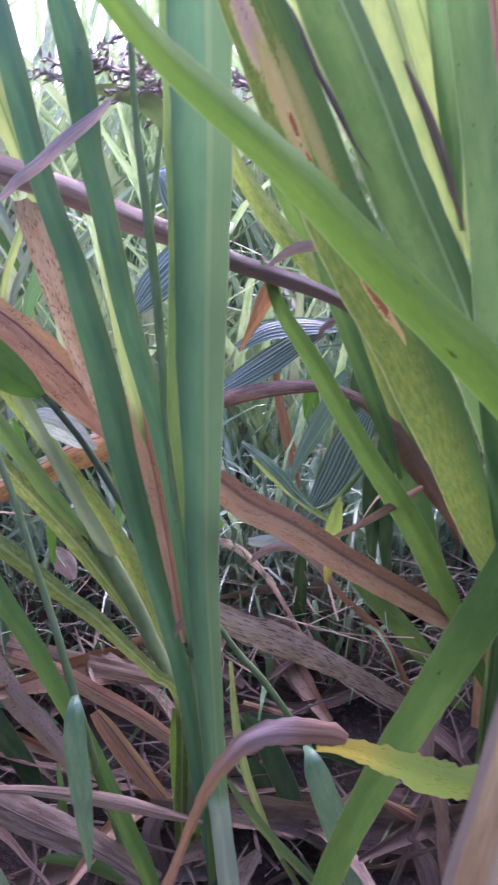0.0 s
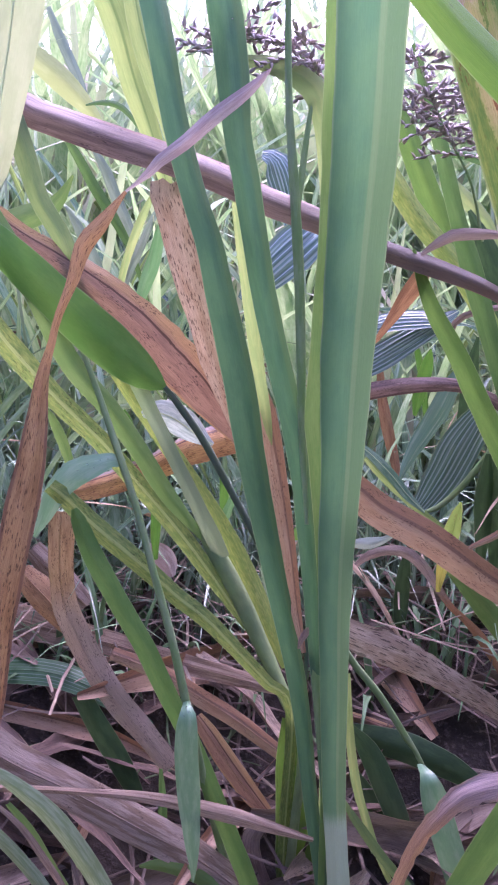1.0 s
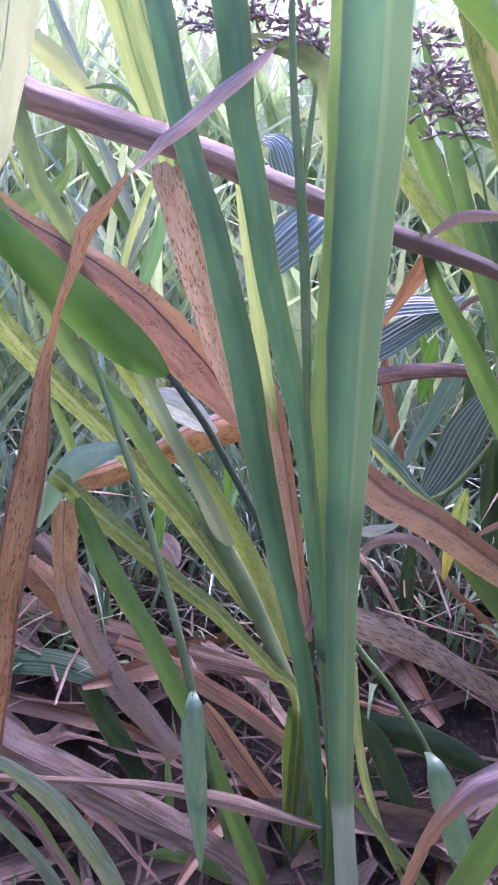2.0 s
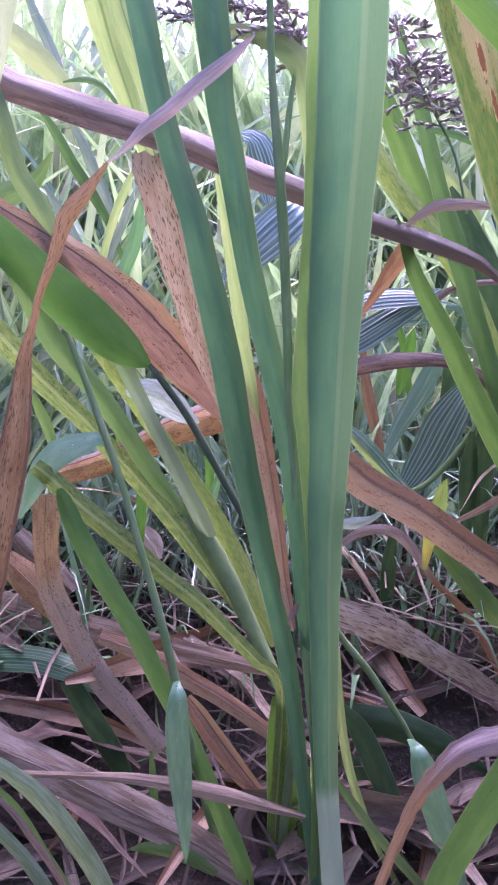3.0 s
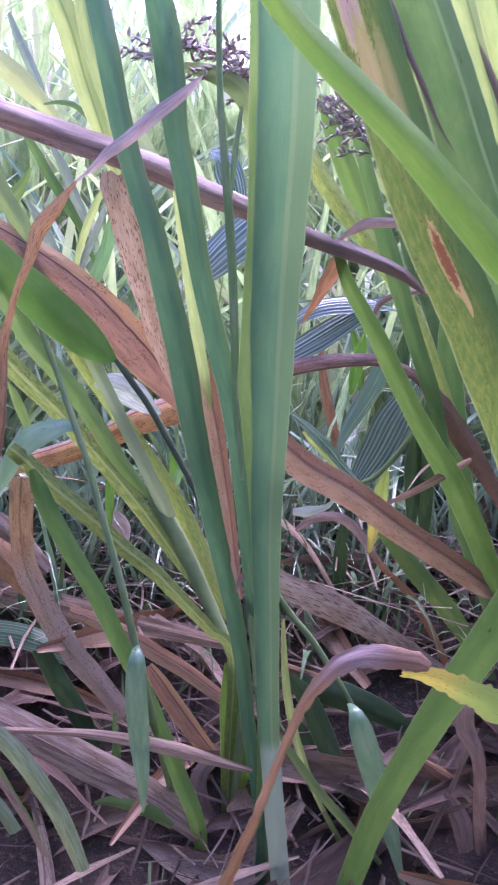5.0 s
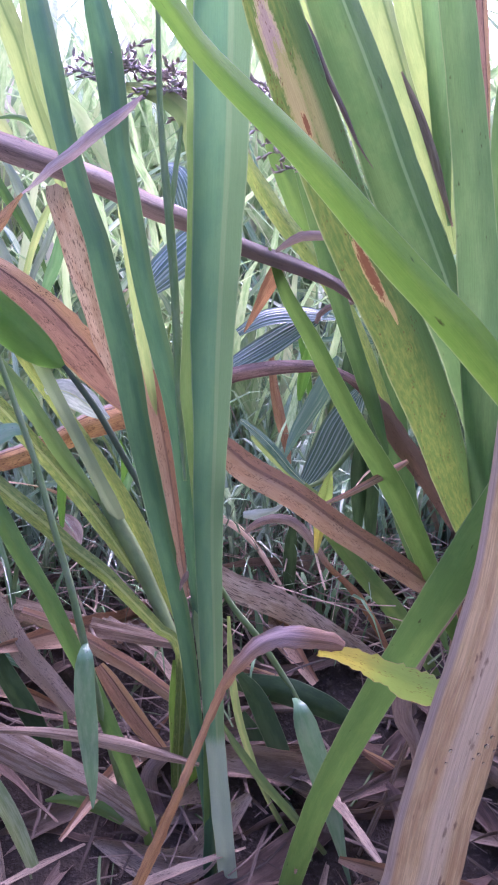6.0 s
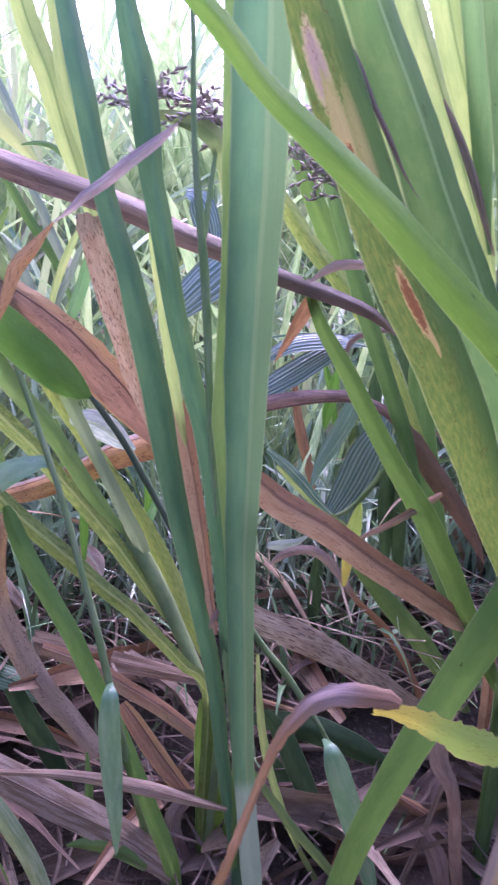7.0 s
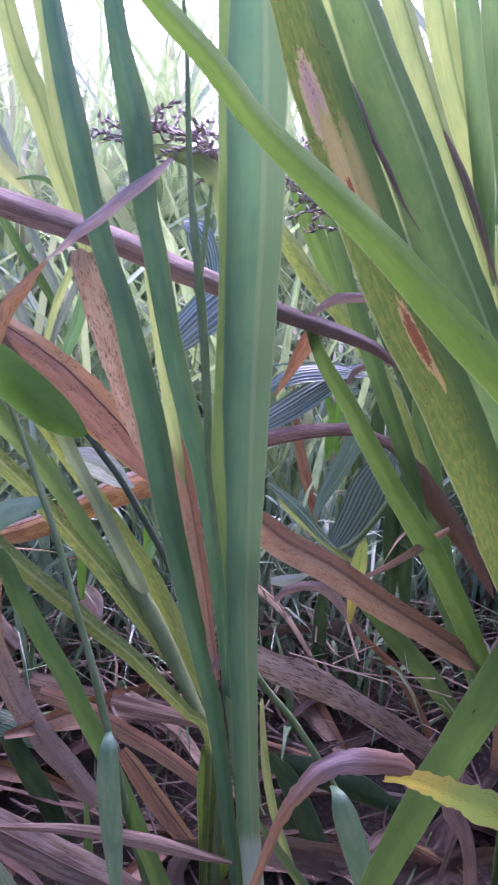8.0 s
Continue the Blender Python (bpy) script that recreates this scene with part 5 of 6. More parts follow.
blade(central, "leaf_blade", "two_tone", [(0.025, 0.335, 0.081, 0.0016), (0.033, 0.334, 0.067, 0.0044), (0.043, 0.333, 0.052, 0.0057), (0.054, 0.332, 0.036, 0.0058), (0.078, 0.331, 0.005, 0.0056), (0.100, 0.330, -0.024, 0.0034)], 22, 0, label="pale green young shoot bending outwards")
blade(low, "leaf_blade", "shade_green", [(-0.078, 0.370, 0.065, 0.0020), (-0.077, 0.370, 0.035, 0.0055), (-0.079, 0.370, -0.002, 0.0071), (-0.081, 0.370, -0.041, 0.0066), (-0.082, 0.370, -0.082, 0.0030)], 20, 0)
blade(central, "dead_tip", "mauve", [(-0.005, 0.335, 0.177, 0.0009), (-0.004, 0.335, 0.182, 0.0028), (-0.002, 0.335, 0.186, 0.0037), (-0.001, 0.335, 0.190, 0.0011)], 15, 0, label="papery lilac sheath end")
dead_leaf("straw_tan", [(-0.233, 0.519, 0.077, 0.0279), (-0.177, 0.499, 0.074, 0.0229), (-0.132, 0.485, 0.073, 0.0183), (-0.081, 0.465, 0.072, 0.0154), (-0.033, 0.446, 0.073, 0.0118), (0.001, 0.430, 0.075, 0.0069)], 10, 0, "greyish-tan dead grass leaf lying on the litter")
dead_leaf("curled_tan", [(-0.143, 0.425, 0.207, 0.0155), (-0.143, 0.424, 0.201, 0.0175), (-0.145, 0.424, 0.181, 0.0164), (-0.145, 0.424, 0.157, 0.0160), (-0.142, 0.423, 0.138, 0.0169), (-0.129, 0.418, 0.108, 0.0172), (-0.111, 0.411, 0.081, 0.0166), (-0.091, 0.405, 0.058, 0.0153), (-0.074, 0.398, 0.039, 0.0131)], 14, 6, "tan dead leaf with a curled-over top")
dead_leaf("grey_tan", [(-0.185, 0.370, 0.083, 0.0255), (-0.165, 0.368, 0.069, 0.0238), (-0.129, 0.362, 0.054, 0.0219), (-0.092, 0.357, 0.034, 0.0221), (-0.054, 0.351, 0.015, 0.0196), (-0.018, 0.346, -0.012, 0.0171)], 12, 0, "mottled grey dead leaf on the ground")
dead_leaf("straw_tan", [(-0.172, 0.345, 0.074, 0.0044), (-0.122, 0.342, 0.075, 0.0037), (-0.081, 0.340, 0.073, 0.0063), (-0.041, 0.337, 0.066, 0.0088), (-0.012, 0.335, 0.058, 0.0063), (0.011, 0.333, 0.052, 0.0025)], 18, 0, "narrow tan dead leaf across the litter")
dead_leaf("brown", [(-0.114, 0.420, 0.110, 0.0086), (-0.084, 0.415, 0.100, 0.0108), (-0.057, 0.410, 0.085, 0.0116), (-0.033, 0.406, 0.071, 0.0109), (-0.003, 0.401, 0.049, 0.0088)], 14, 0, "brown dead leaf half buried")
dead_leaf("rust_brown", [(-0.058, 0.395, 0.083, 0.0070), (-0.050, 0.392, 0.071, 0.0120), (-0.039, 0.389, 0.054, 0.0135), (-0.022, 0.384, 0.031, 0.0122), (-0.007, 0.380, 0.014, 0.0065)], 16, 8, "rusty dead leaf curled on the litter")
dead_leaf("grey_tan", [(0.043, 0.420, 0.024, 0.0047), (0.068, 0.418, 0.026, 0.0054), (0.099, 0.415, 0.027, 0.0047), (0.129, 0.412, 0.027, 0.0039), (0.177, 0.410, 0.020, 0.0031)], 30, 0, "grey dried stalk lying flat")
dead_leaf("rust_brown", [(0.043, 0.440, 0.050, 0.0056), (0.067, 0.438, 0.042, 0.0064), (0.090, 0.435, 0.034, 0.0060), (0.122, 0.431, 0.017, 0.0036)], 24, 0, "rust-brown dead leaf strip")
dead_leaf("mauve", [(0.026, 0.360, -0.038, 0.0079), (0.004, 0.355, -0.056, 0.0162), (-0.022, 0.370, 0.004, 0.0121), (0.002, 0.380, 0.030, 0.0064)], 18, 0, "mauve-grey dead leaf scrap")
dead_leaf("grey_tan", [(0.156, 0.345, 0.074, 0.0030), (0.142, 0.340, 0.020, 0.0042), (0.128, 0.338, -0.032, 0.0044), (0.119, 0.335, -0.065, 0.0036)], 30, 0, "thin straw leaning on the litter")
dead_leaf("mauve", [(0.140, 0.340, 0.026, 0.0027), (0.146, 0.338, 0.017, 0.0096), (0.154, 0.335, 0.002, 0.0139), (0.159, 0.333, -0.018, 0.0098)], 16, 0, "curled pinkish dead leaf scrap")
dead_leaf("rust_brown", [(0.126, 0.360, 0.036, 0.0036), (0.148, 0.360, 0.020, 0.0080), (0.171, 0.360, 0.004, 0.0065)], 20, 0, "rust-brown dead leaf scrap")
dead_leaf("lilac", [(-0.094, 0.470, 0.164, 0.0030), (-0.088, 0.470, 0.157, 0.0132), (-0.083, 0.470, 0.148, 0.0146), (-0.079, 0.470, 0.138, 0.0039)], 12, 0, "pale pinkish papery leaf scrap")
dead_leaf("grey_tan", [(-0.184, 0.500, 0.141, 0.0139), (-0.164, 0.495, 0.120, 0.0201), (-0.144, 0.490, 0.100, 0.0140)], 24, 0, "tan dead leaf scrap")
dead_leaf("freckled", [(-0.184, 0.470, 0.139, 0.0131), (-0.169, 0.465, 0.125, 0.0216), (-0.154, 0.460, 0.110, 0.0201), (-0.142, 0.455, 0.095, 0.0085)], 16, 0, "yellowish-tan freckled dead leaf")
dead_leaf("orange_brown", [(0.074, 0.600, 0.287, 0.0023), (0.081, 0.594, 0.240, 0.0078), (0.087, 0.587, 0.214, 0.0102), (0.095, 0.581, 0.186, 0.0079), (0.099, 0.575, 0.165, 0.0019)], 22, 0, "hanging orange-tan dead leaf")
dead_leaf("yellow_tip", [(0.101, 0.450, 0.143, 0.0030), (0.102, 0.450, 0.162, 0.0086), (0.101, 0.440, 0.190, 0.0120), (0.103, 0.440, 0.207, 0.0066), (0.104, 0.440, 0.214, 0.0012)], 14, 0, "small yellow leaf with a withered base")

# ---- flower panicles ----
SEED = None


def seed_mesh():
    """A pointed seed scale with a ridged husk."""
    verts, faces, uvs = [], [], []
    profile = ((0, 0.15), (0.14, 0.62), (0.32, 1.0), (0.55, 0.86), (0.78, 0.5), (1.0, 0.06))
    for h, r in profile:
        for j in range(7):
            a = 2 * math.pi * j / 6
            rr = r * 0.00145 * (1.15 if j % 2 else 0.9)
            verts.append((math.cos(a) * rr, math.sin(a) * rr * 0.8, h * 0.0068))
            uvs.append((j / 6, h * 0.0068))
    faces = [(k * 7 + j, k * 7 + j + 1, k * 7 + j + 8, k * 7 + j + 7) for k in range(len(profile) - 1) for j in range(6)]
    return sheet("spikelet", verts, faces, uvs, "seed_purple")


def panicle(place, stalk, spread, low, count, seed, label):
    """A flower head: a stalk, side branches, and pairs of dark spikelets along them."""
    global SEED
    SEED = SEED or seed_mesh()
    chance = random.Random(seed)
    head = plant("flower_panicle", place, label, "flower head")
    part_of(head, "rachis", tube_mesh("rachis", stalk, "stem_green", origin=place, seed=seed))
    line, _ = spline(stalk, 40)
    for b in range(count):
        k = chance.randrange(low, 39)
        root = Vector(line[k, :3])
        yaw, rise = chance.uniform(0, 6.28), chance.uniform(-0.15, 0.55)
        way = Vector((math.cos(yaw), math.sin(yaw) * 0.6, rise)).normalized()
        size = spread * chance.uniform(0.45, 1.0)
        tip = root + way * size + Vector((0, 0, -0.1 * size))
        mid = (root + tip) / 2 + Vector((0, 0, 0.08 * size))
        part_of(head, "branch", tube_mesh("branch", [(*root, 0.0009), (*mid, 0.0007), (*tip, 0.0005)], "seed_purple", 5, place, seed=b))
        for s in range(max(6, int(size / 0.002))):
            f = (s + 1) / max(6, int(size / 0.002))
            p = root.lerp(mid, f * 2) if f < 0.5 else mid.lerp(tip, f * 2 - 1)
            ob = part_of(head, "spikelet", SEED)
            d = (way + Vector([chance.uniform(-0.9, 0.9) for _ in range(3)])).normalized()
            ob.matrix_basis = Matrix.Translation(p - Vector(place)) @ d.to_track_quat("Z", "Y").to_matrix().to_4x4() @ Matrix.Scale(chance.uniform(0.5, 0.85), 4)
    return head


panicle((0.002, 0.388, 0.40), [(0.002, 0.388, 0.40, 0.0016), (-0.001, 0.389, 0.432, 0.0014), (-0.016, 0.390, 0.452, 0.0012), (-0.042, 0.39, 0.458, 0.0010), (-0.068, 0.39, 0.45, 0.0006)], 0.028, 10, 42, 3, "dark purple-brown sedge flower head with many small spikelets")
panicle((0.078, 0.392, 0.375), [(0.078, 0.392, 0.375, 0.0016), (0.068, 0.391, 0.402, 0.0014), (0.052, 0.39, 0.425, 0.0012), (0.034, 0.39, 0.456, 0.0008)], 0.026, 18, 46, 4, "dark purple-brown sedge flower head behind the blade")

# ---- water drops on the dry stalk ----
def water_material():
    m = bpy.data.materials.new("water")
    m.use_nodes = True
    p = m.node_tree.nodes["Principled BSDF"]
    p.inputs["Base Color"].default_value = (0.95, 0.97, 1.0, 1)
    p.inputs["Roughness"].default_value, p.inputs["IOR"].default_value = 0.02, 1.33
    p.inputs["Transmission Weight"].default_value = 1.0
    return m


def drop_mesh():
    bm = bmesh.new()
    bmesh.ops.create_icosphere(bm, subdivisions=2, radius=1.0)
    for v in bm.verts:
        v.co.y *= 0.6
        v.co.z *= 1.15 if v.co.z < 0 else 1.0
    mesh = bpy.data.meshes.new("water_drop")
    bm.to_mesh(mesh)
    bm.free()
    mesh.polygons.foreach_set("use_smooth", [True] * len(mesh.polygons))
    mesh.materials.append(water_material())
    return mesh


DROP = drop_mesh()
for x, y, z, r in ((0.0658, 0.0995, 0.2697, 0.0007), (0.0641, 0.0995, 0.2673, 0.0005), (0.0658, 0.0995, 0.2645, 0.0004), (0.0668, 0.0995, 0.2724, 0.0006), (0.0629, 0.0995, 0.2658, 0.0004), (0.0657, 0.0995, 0.2752, 0.0004), (0.0566, 0.0995, 0.2686, 0.0005), (0.0560, 0.0995, 0.2648, 0.0004), (0.0627, 0.0995, 0.2736, 0.0003), (0.0681, 0.0995, 0.2683, 0.0004)):
    ob = part_of(near_stalk, "water_drop", DROP)
    ob.matrix_basis = Matrix.Translation(Vector((x, y, z)) - near_stalk.location) @ Matrix.Scale(r, 4)
for x, y, z, r in ((-0.0616, 0.3440, 0.1324, 0.0006), (-0.0597, 0.3408, 0.1317, 0.0005), (-0.0626, 0.3400, 0.1298, 0.0004), (-0.0590, 0.3392, 0.1272, 0.0004), (-0.1090, 0.3735, 0.2612, 0.0005), (-0.1151, 0.3725, 0.2591, 0.0006), (-0.1049, 0.3745, 0.2615, 0.0004), (-0.1201, 0.3710, 0.2559, 0.0004), (-0.1119, 0.3730, 0.2571, 0.0004)):
    ob = part_of(left, "water_drop", DROP)
    ob.matrix_basis = Matrix.Translation(Vector((x, y, z)) - left.location) @ Matrix.Scale(r, 4)

# ---- grass tufts ----
def arch(chance, tall, lean, droop, wide):
    """Control points of one blade that rises from the origin, leans along x and droops."""
    pts = []
    for s in (0, 0.2, 0.45, 0.7, 0.88, 1.0):
        x = lean * s ** 1.6 * tall
        z = tall * (s - droop * s ** 3)
        pts.append((x, 0.012 * math.sin(s * 5 + lean * 9), z, wide * (0.45 + 0.9 * s if s < 0.45 else max(0.03, 1.25 * (1 - s) + 0.12 * (s < 1)))))
    return pts


chance = random.Random(11)
BLADES = []
for k in range(12):
    pts = arch(chance, chance.uniform(0.34, 0.62), chance.uniform(0.1, 0.75), chance.uniform(0.05, 0.45), chance.uniform(0.005, 0.012))
    mesh, _ = blade_mesh("tuft_blade", pts, ("field_green", "teal", "light_green", "field_green", "pleated", "field_green")[k % 6], 22, chance.uniform(-60, 60), across=4, seed=k * 2.1)
    BLADES.append(mesh)
DRYBLADES = []
for k in range(4):
    pts = arch(chance, chance.uniform(0.25, 0.4), chance.uniform(0.5, 1.1), chance.uniform(0.5, 0.9), chance.uniform(0.006, 0.013))
    DRYBLADES.append(blade_mesh("dry_blade", pts, "field_dry", 20, chance.uniform(-60, 60), across=4, ruffle=0.2, seed=k * 3.3 + 50)[0])

TUFT_LABELS = ("green grass tuft with arching glossy blades", "dense green grass tuft growing behind the sedge", "loose tuft of narrow green blades with dry leaves at its foot")


def tuft(x, y, size, n, label):
    ob = tagged(plant("grass_tuft", (x, y, height(x, y) - 0.004), label, "grass tuft"), group="grass tufts behind")
    for k in range(n):
        dry = chance.random() < 0.16
        b = part_of(ob, "dry_blade" if dry else "leaf_blade", chance.choice(DRYBLADES if dry else BLADES))
        s = size * chance.uniform(0.7, 1.2)
        b.matrix_basis = pose(chance.uniform(-0.025, 0.025), chance.uniform(-0.025, 0.025), 0, 0, chance.uniform(-14, 14), chance.uniform(0, 360)) @ Matrix.Diagonal((s, s, s * chance.uniform(0.85, 1.1), 1))


for k in range(58):
    y = 0.60 + 1.2 * (k / 58) ** 1.2 + chance.uniform(-0.04, 0.04)
    x = chance.uniform(-1, 1) * (0.2 + 0.36 * y) + 0.02
    tuft(x, y, chance.uniform(0.75, 1.05) + 0.3 * (y - 0.5), chance.randrange(8, 13), TUFT_LABELS[k % 3])

# ---- grass further off ----
def field(name, count, near, far, sector, label, seed, tall=(0.3, 0.65), slim=1.0):
    """Many single blades over a sector of the field, as one growth."""
    dice = np.random.default_rng(seed)
    verts, faces, uvs = [], [], []
    for _ in range(count):
        d = near + (far - near) * dice.random() ** 1.7
        a = radians(dice.uniform(*sector))
        x, y = d * math.sin(a), d * math.cos(a)
        size, yaw, lean, droop = dice.uniform(*tall), dice.uniform(0, 6.283), dice.uniform(0.05, 0.8), dice.uniform(0, 0.5)
        w = slim * dice.uniform(0.004, 0.011) * (1 + 0.25 * d)
        off = dice.uniform(0, 60)
        cx, cy = math.cos(yaw), math.sin(yaw)
        tw = dice.uniform(-1.0, 1.0)
        px, py = math.cos(yaw + 1.57 + tw), math.sin(yaw + 1.57 + tw)
        z0 = height(x, y) - 0.005
        start = len(verts)
        for s in (0, 0.25, 0.5, 0.75, 1.0):
            h = lean * s ** 1.7 * size
            z = size * (s - droop * s ** 3)
            ww = w * (0.7 if s == 0 else 1.1 if s < 0.6 else 0.75 if s < 0.9 else 0.05)
            for e, lift in ((-1, 0.3), (0, 0), (1, 0.3)):
                verts.append((x + cx * h + px * ww * e, y + cy * h + py * ww * e, z0 + z + lift * ww))
                uvs.append(((e + 1) / 2, off + s * size))
        for k in range(4):
            for e in range(2):
                i = start + k * 3 + e
                faces.append((i, i + 1, i + 4, i + 3))
    mesh = sheet(name, verts, faces, uvs, FIELD)
    return tagged(new(name, mesh), label, "grass", kind="stuff")


def field_material():
    m = leaf_material("field_mixed", (0.185, 0.315, 0.145), (0.39, 0.485, 0.31), patch=(0.3, 0.7), rough=0.3, glow=0.4, spec=0.7)
    nt = m.node_tree
    island = nt.nodes.new("ShaderNodeNewGeometry").outputs["Random Per Island"]
    bsdf = nt.nodes["Principled BSDF"]
    old = bsdf.inputs["Base Color"].links[0].from_socket
    dry = maths(nt, "GREATER_THAN", island, 0.8)
    col = mixed(nt, dry, old, (0.42, 0.35, 0.28))
    tone = maths(nt, "ADD", 0.55, island)
    col = mixed(nt, 1.0, col, vector(nt, tone, tone, tone), "MULTIPLY")
    nt.links.new(col, bsdf.inputs["Base Color"])
    return m


FIELD = field_material()
field("grass_field", 900, 0.74, 1.5, (-32, 32), "pale wet grass blades and stalks behind the sedge", 9, (0.2, 0.55), 0.5)
field("grass_field", 3200, 1.3, 6.0, (-36, 36), "mixed green and dry grass further off", 5, (0.5, 1.0))
field("grass_field", 2600, 6.0, 30.0, (-36, 36), "distant tall grass", 6, (0.9, 2.6))
# Out of view: added tall and dense to keep light off the low plants.
field("grass_field", 6500, 0.72, 2.6, (36, 324), "unseen grass standing all round, shading the low plants", 7, (0.55, 1.05))
field("grass_field", 5200, 2.6, 9.0, (36, 324), "tall mixed grass on all sides", 8, (0.8, 1.5))
field("grass_field", 3600, 9.0, 34.0, (36, 324), "distant tall grass around", 12, (0.9, 2.4))


def fine_grass(count, box, tall, label, seed, material="wet_grass", wide=1.0):
    """Thin wet blades that arch and cross one another close to the ground."""
    dice = np.random.default_rng(seed)
    verts, faces, uvs = [], [], []
    for _ in range(count):
        x, y = dice.uniform(box[0], box[1]), dice.uniform(box[2], box[3])
        size, yaw, lean, droop = dice.uniform(*tall), dice.uniform(0, 6.283), dice.uniform(0.15, 0.6), dice.uniform(0.2, 0.9)
        w, off = wide * dice.uniform(0.0008, 0.0032), dice.uniform(0, 60)
        cx, cy = math.cos(yaw), math.sin(yaw)
        start, z0 = len(verts), height(x, y) - 0.004
        for s in (0, 0.17, 0.34, 0.5, 0.67, 0.84, 1.0):
            h, z = lean * s ** 1.5 * size, size * (s - droop * s ** 2.6)
            ww = w * (0.8 if s == 0 else 1.0 if s < 0.6 else 1.5 * (1.02 - s) + 0.05)
            for e, lift in ((-1, 0.35), (0, 0), (1, 0.35)):
                verts.append((x + cx * h - cy * ww * e, y + cy * h + cx * ww * e, z0 + z + lift * ww))
                uvs.append(((e + 1) / 2, off + s * size))
        for k in range(6):
            for e in range(2):
                i = start + k * 3 + e
                faces.append((i, i + 1, i + 4, i + 3))
    return tagged(new("fine_grass", sheet("fine_grass", verts, faces, uvs, material)), label, "grass", kind="stuff")


fine_grass(300, (-0.34, 0.40, 0.46, 0.64), (0.05, 0.16), "thin wet grass blades growing through the litter", 31)
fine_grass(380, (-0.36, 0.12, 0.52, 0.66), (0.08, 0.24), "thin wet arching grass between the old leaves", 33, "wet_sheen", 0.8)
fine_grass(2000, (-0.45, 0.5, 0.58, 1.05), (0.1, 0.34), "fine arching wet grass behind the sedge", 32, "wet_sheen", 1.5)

# ---- litter ----
def straw(count, box, seed, label, size=(0.015, 0.07), lift=0.03, material=None):
    """Fine straw and scraps, lying crosswise in a loose layer."""
    dice = np.random.default_rng(seed)
    verts, faces, uvs = [], [], []
    for _ in range(count):
        x, y = dice.uniform(box[0], box[1]), dice.uniform(box[2], box[3])
        n, yaw, dip = dice.uniform(*size), dice.uniform(0, 6.283), dice.uniform(-0.28, 0.28)
        w = dice.uniform(0.0004, 0.0016)
        z = height(x, y) + dice.uniform(0.0, lift) + abs(dip) * n / 2
        bend, off = dice.uniform(-0.35, 0.35), dice.uniform(0, 60)
        start = len(verts)
        for s in (-0.5, -0.17, 0.17, 0.5):
            cx, cy = math.cos(yaw + bend * s), math.sin(yaw + bend * s)
            for e, up in ((-1, 0), (0, 0.5), (1, 0)):
                taper = 1 - 0.7 * abs(s)
                verts.append((x + cx * n * s - cy * w * e * taper, y + cy * n * s + cx * w * e * taper, z + dip * n * s + up * w))
                uvs.append(((e + 1) / 2, off + s * n))
        for k in range(3):
            for e in range(2):
                i = start + k * 3 + e
                faces.append((i, i + 1, i + 4, i + 3))
    return tagged(new("straw_litter", sheet("straw_litter", verts, faces, uvs, material or STRAW)), label, "straw", kind="stuff")


def straw_material(name, a, c):
    m = leaf_material(name, a, c, rough=0.7, glow=0.1, vein=0.4)
    nt = m.node_tree
    island = nt.nodes.new("ShaderNodeNewGeometry").outputs["Random Per Island"]
    bsdf = nt.nodes["Principled BSDF"]
    old = bsdf.inputs["Base Color"].links[0].from_socket
    tone = maths(nt, "ADD", 0.15, maths(nt, "MULTIPLY", island, 0.6))
    col = mixed(nt, 1.0, old, vector(nt, tone, tone, tone), "MULTIPLY")
    nt.links.new(mixed(nt, maths(nt, "GREATER_THAN", island, 0.86), col, (0.07, 0.115, 0.045)), bsdf.inputs["Base Color"])
    return m


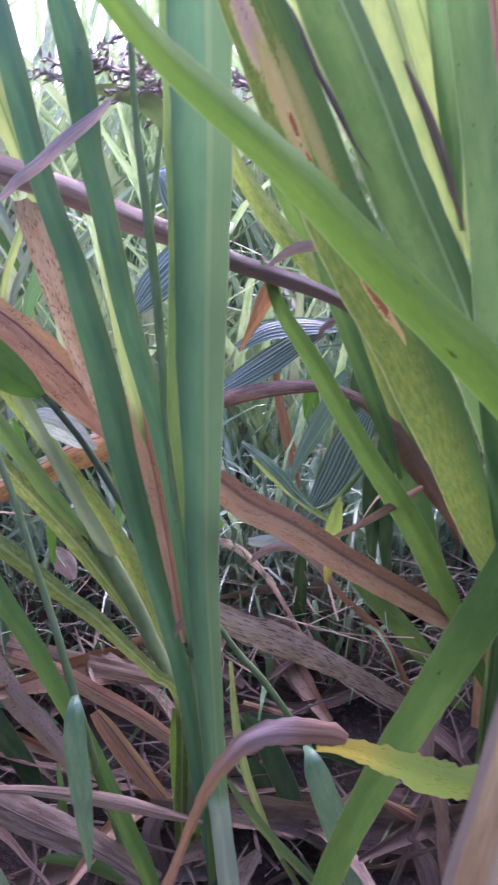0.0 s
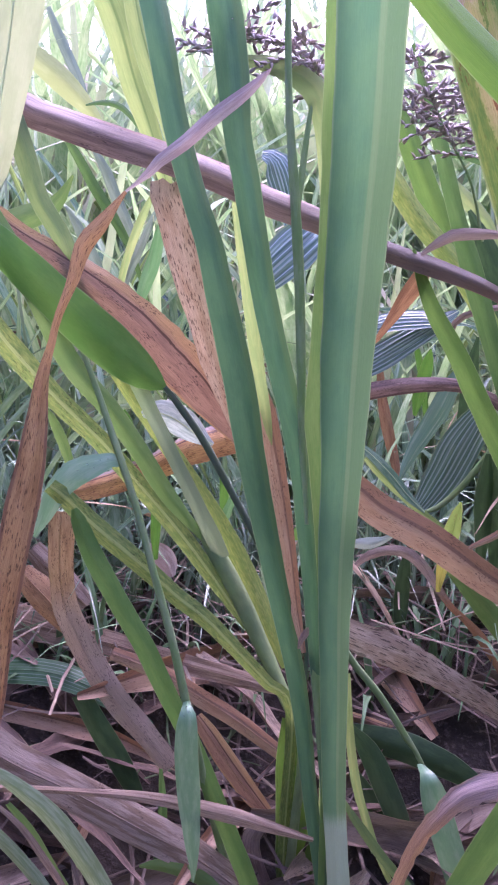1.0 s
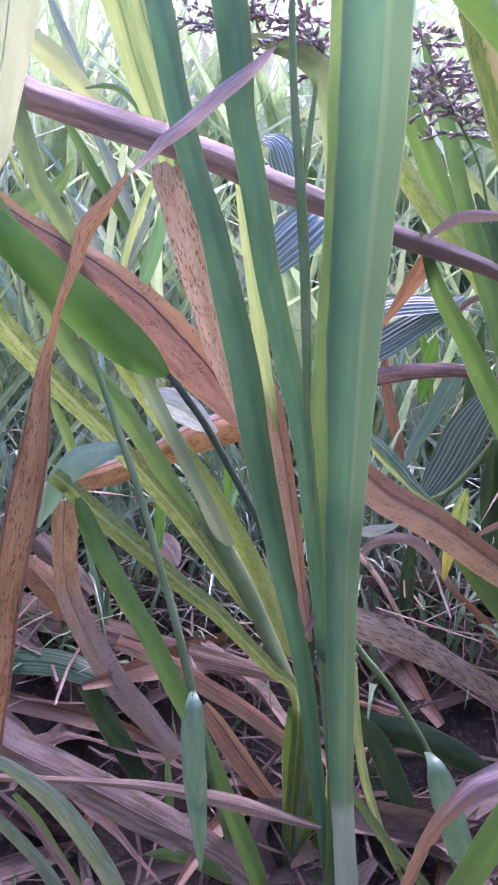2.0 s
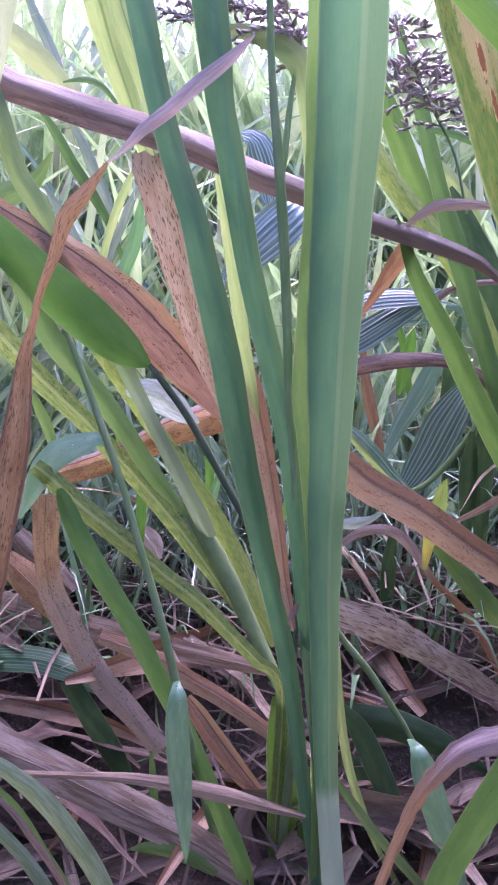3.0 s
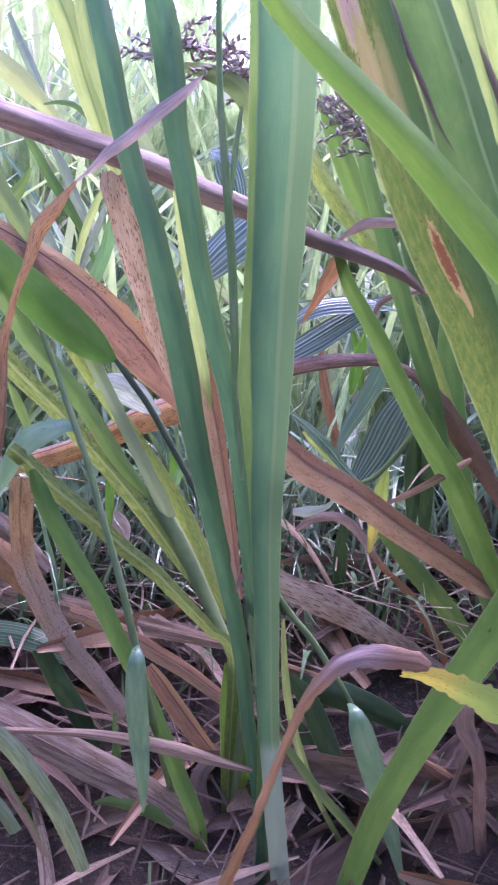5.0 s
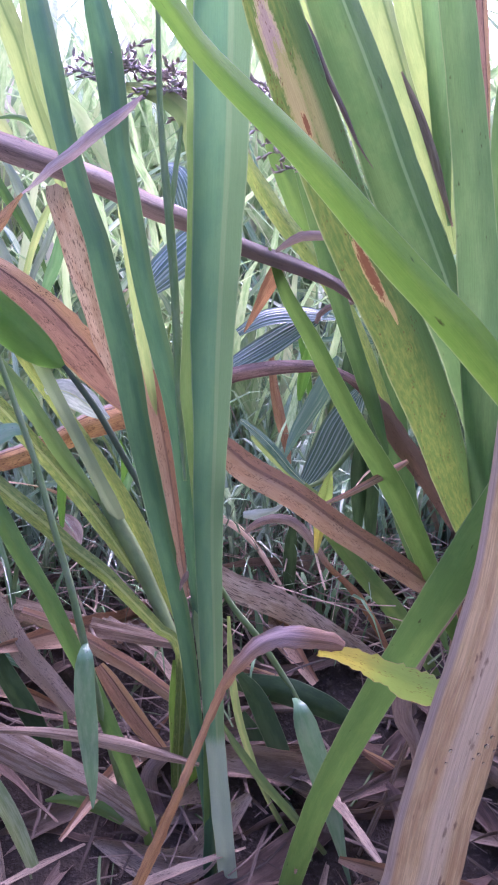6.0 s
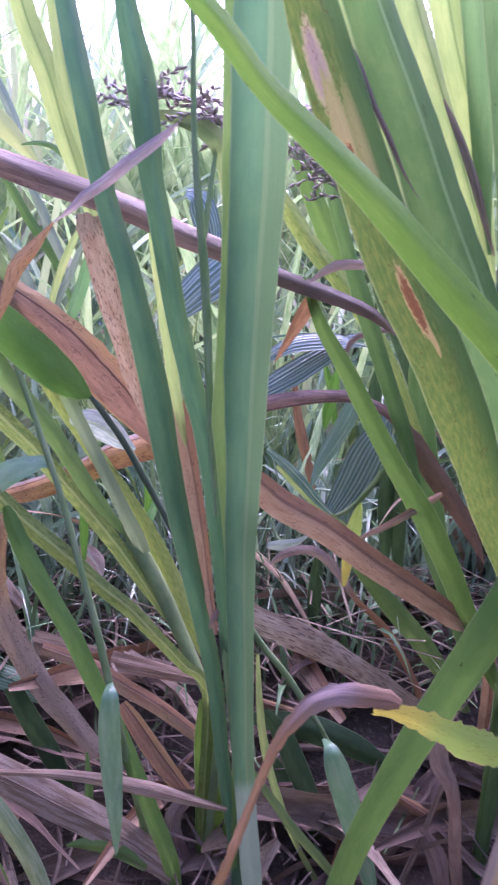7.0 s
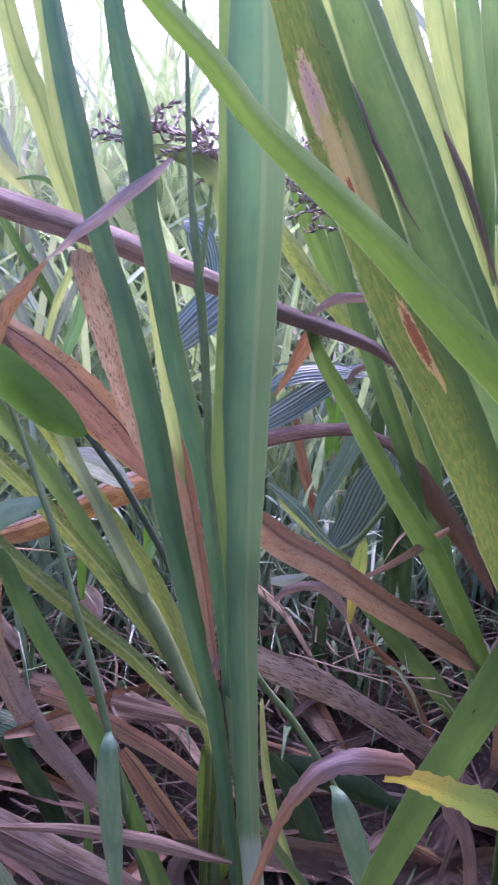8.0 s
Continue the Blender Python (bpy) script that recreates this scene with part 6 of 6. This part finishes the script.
STRAW = straw_material("straw", (0.27, 0.20, 0.165), (0.15, 0.105, 0.085))
PALE_STRAW = straw_material("pale_straw", (0.54, 0.42, 0.33), (0.36, 0.26, 0.19))
SCRAPS = []
for k in range(21):
    n = chance.uniform(0.06, 0.24)
    w, curl, bend = chance.uniform(0.009, 0.022), chance.uniform(-0.02, 0.03), chance.uniform(-0.02, 0.02)
    pts = [((s - 0.5) * n, bend * math.sin(s * 3.1), curl * (2 * s - 1) ** 2 + 0.004 * math.sin(s * 9), w * max(0.04, math.sin(0.12 + s * 2.95) ** 0.7)) for s in (0, 0.2, 0.4, 0.6, 0.8, 1.0)]
    kind = ("litter_dark", "litter_pale", "grey_spotted", "litter_dark", "brown", "litter_pale", "litter_dark")[k % 7]
    SCRAPS.append((blade_mesh("dead_leaf", pts, kind, chance.uniform(5, 35), chance.uniform(-30, 30) + 70, across=6, ruffle=0.3, seed=k * 5.1)[0], kind))
SCRAP_LABELS = {"litter_dark": "dark brown rotting leaf piece in the litter", "brown": "brown dry leaf piece in the litter", "litter_pale": "pinkish-grey dry leaf piece in the litter",
                "grey_spotted": "mould-specked grey dead leaf piece in the litter"}


def scrap(x, y, lift):
    mesh, kind = chance.choice(SCRAPS)
    ob = new("dead_leaf", mesh)
    ob.matrix_basis = pose(x, y, height(x, y) + lift, chance.uniform(-25, 25), chance.uniform(-22, 22), chance.uniform(0, 360)) @ Matrix.Scale(chance.uniform(0.8, 1.7), 4)
    tagged(ob, SCRAP_LABELS[kind], "dead leaf", "dead leaves on the ground")


for k in range(300):
    scrap(chance.uniform(-0.4, 0.45), 0.26 + 0.66 * chance.random() ** 1.6, chance.uniform(0.003, 0.022))
straw(1900, (-0.45, 0.5, 0.2, 1.0), 21, "fine straw and leaf scraps over the soil", (0.02, 0.09))
straw(1800, (-0.8, 0.8, -0.8, 0.2), 23, "loose straw on bare soil", (0.03, 0.12), 0.01)
straw(800, (-0.42, 0.45, 0.46, 0.72), 25, "pale dry stalks lying crosswise in the low grass", (0.04, 0.13), 0.06, PALE_STRAW)
straw(900, (-0.8, 0.9, 0.9, 2.0), 22, "straw litter between the tufts", (0.03, 0.12), 0.04)
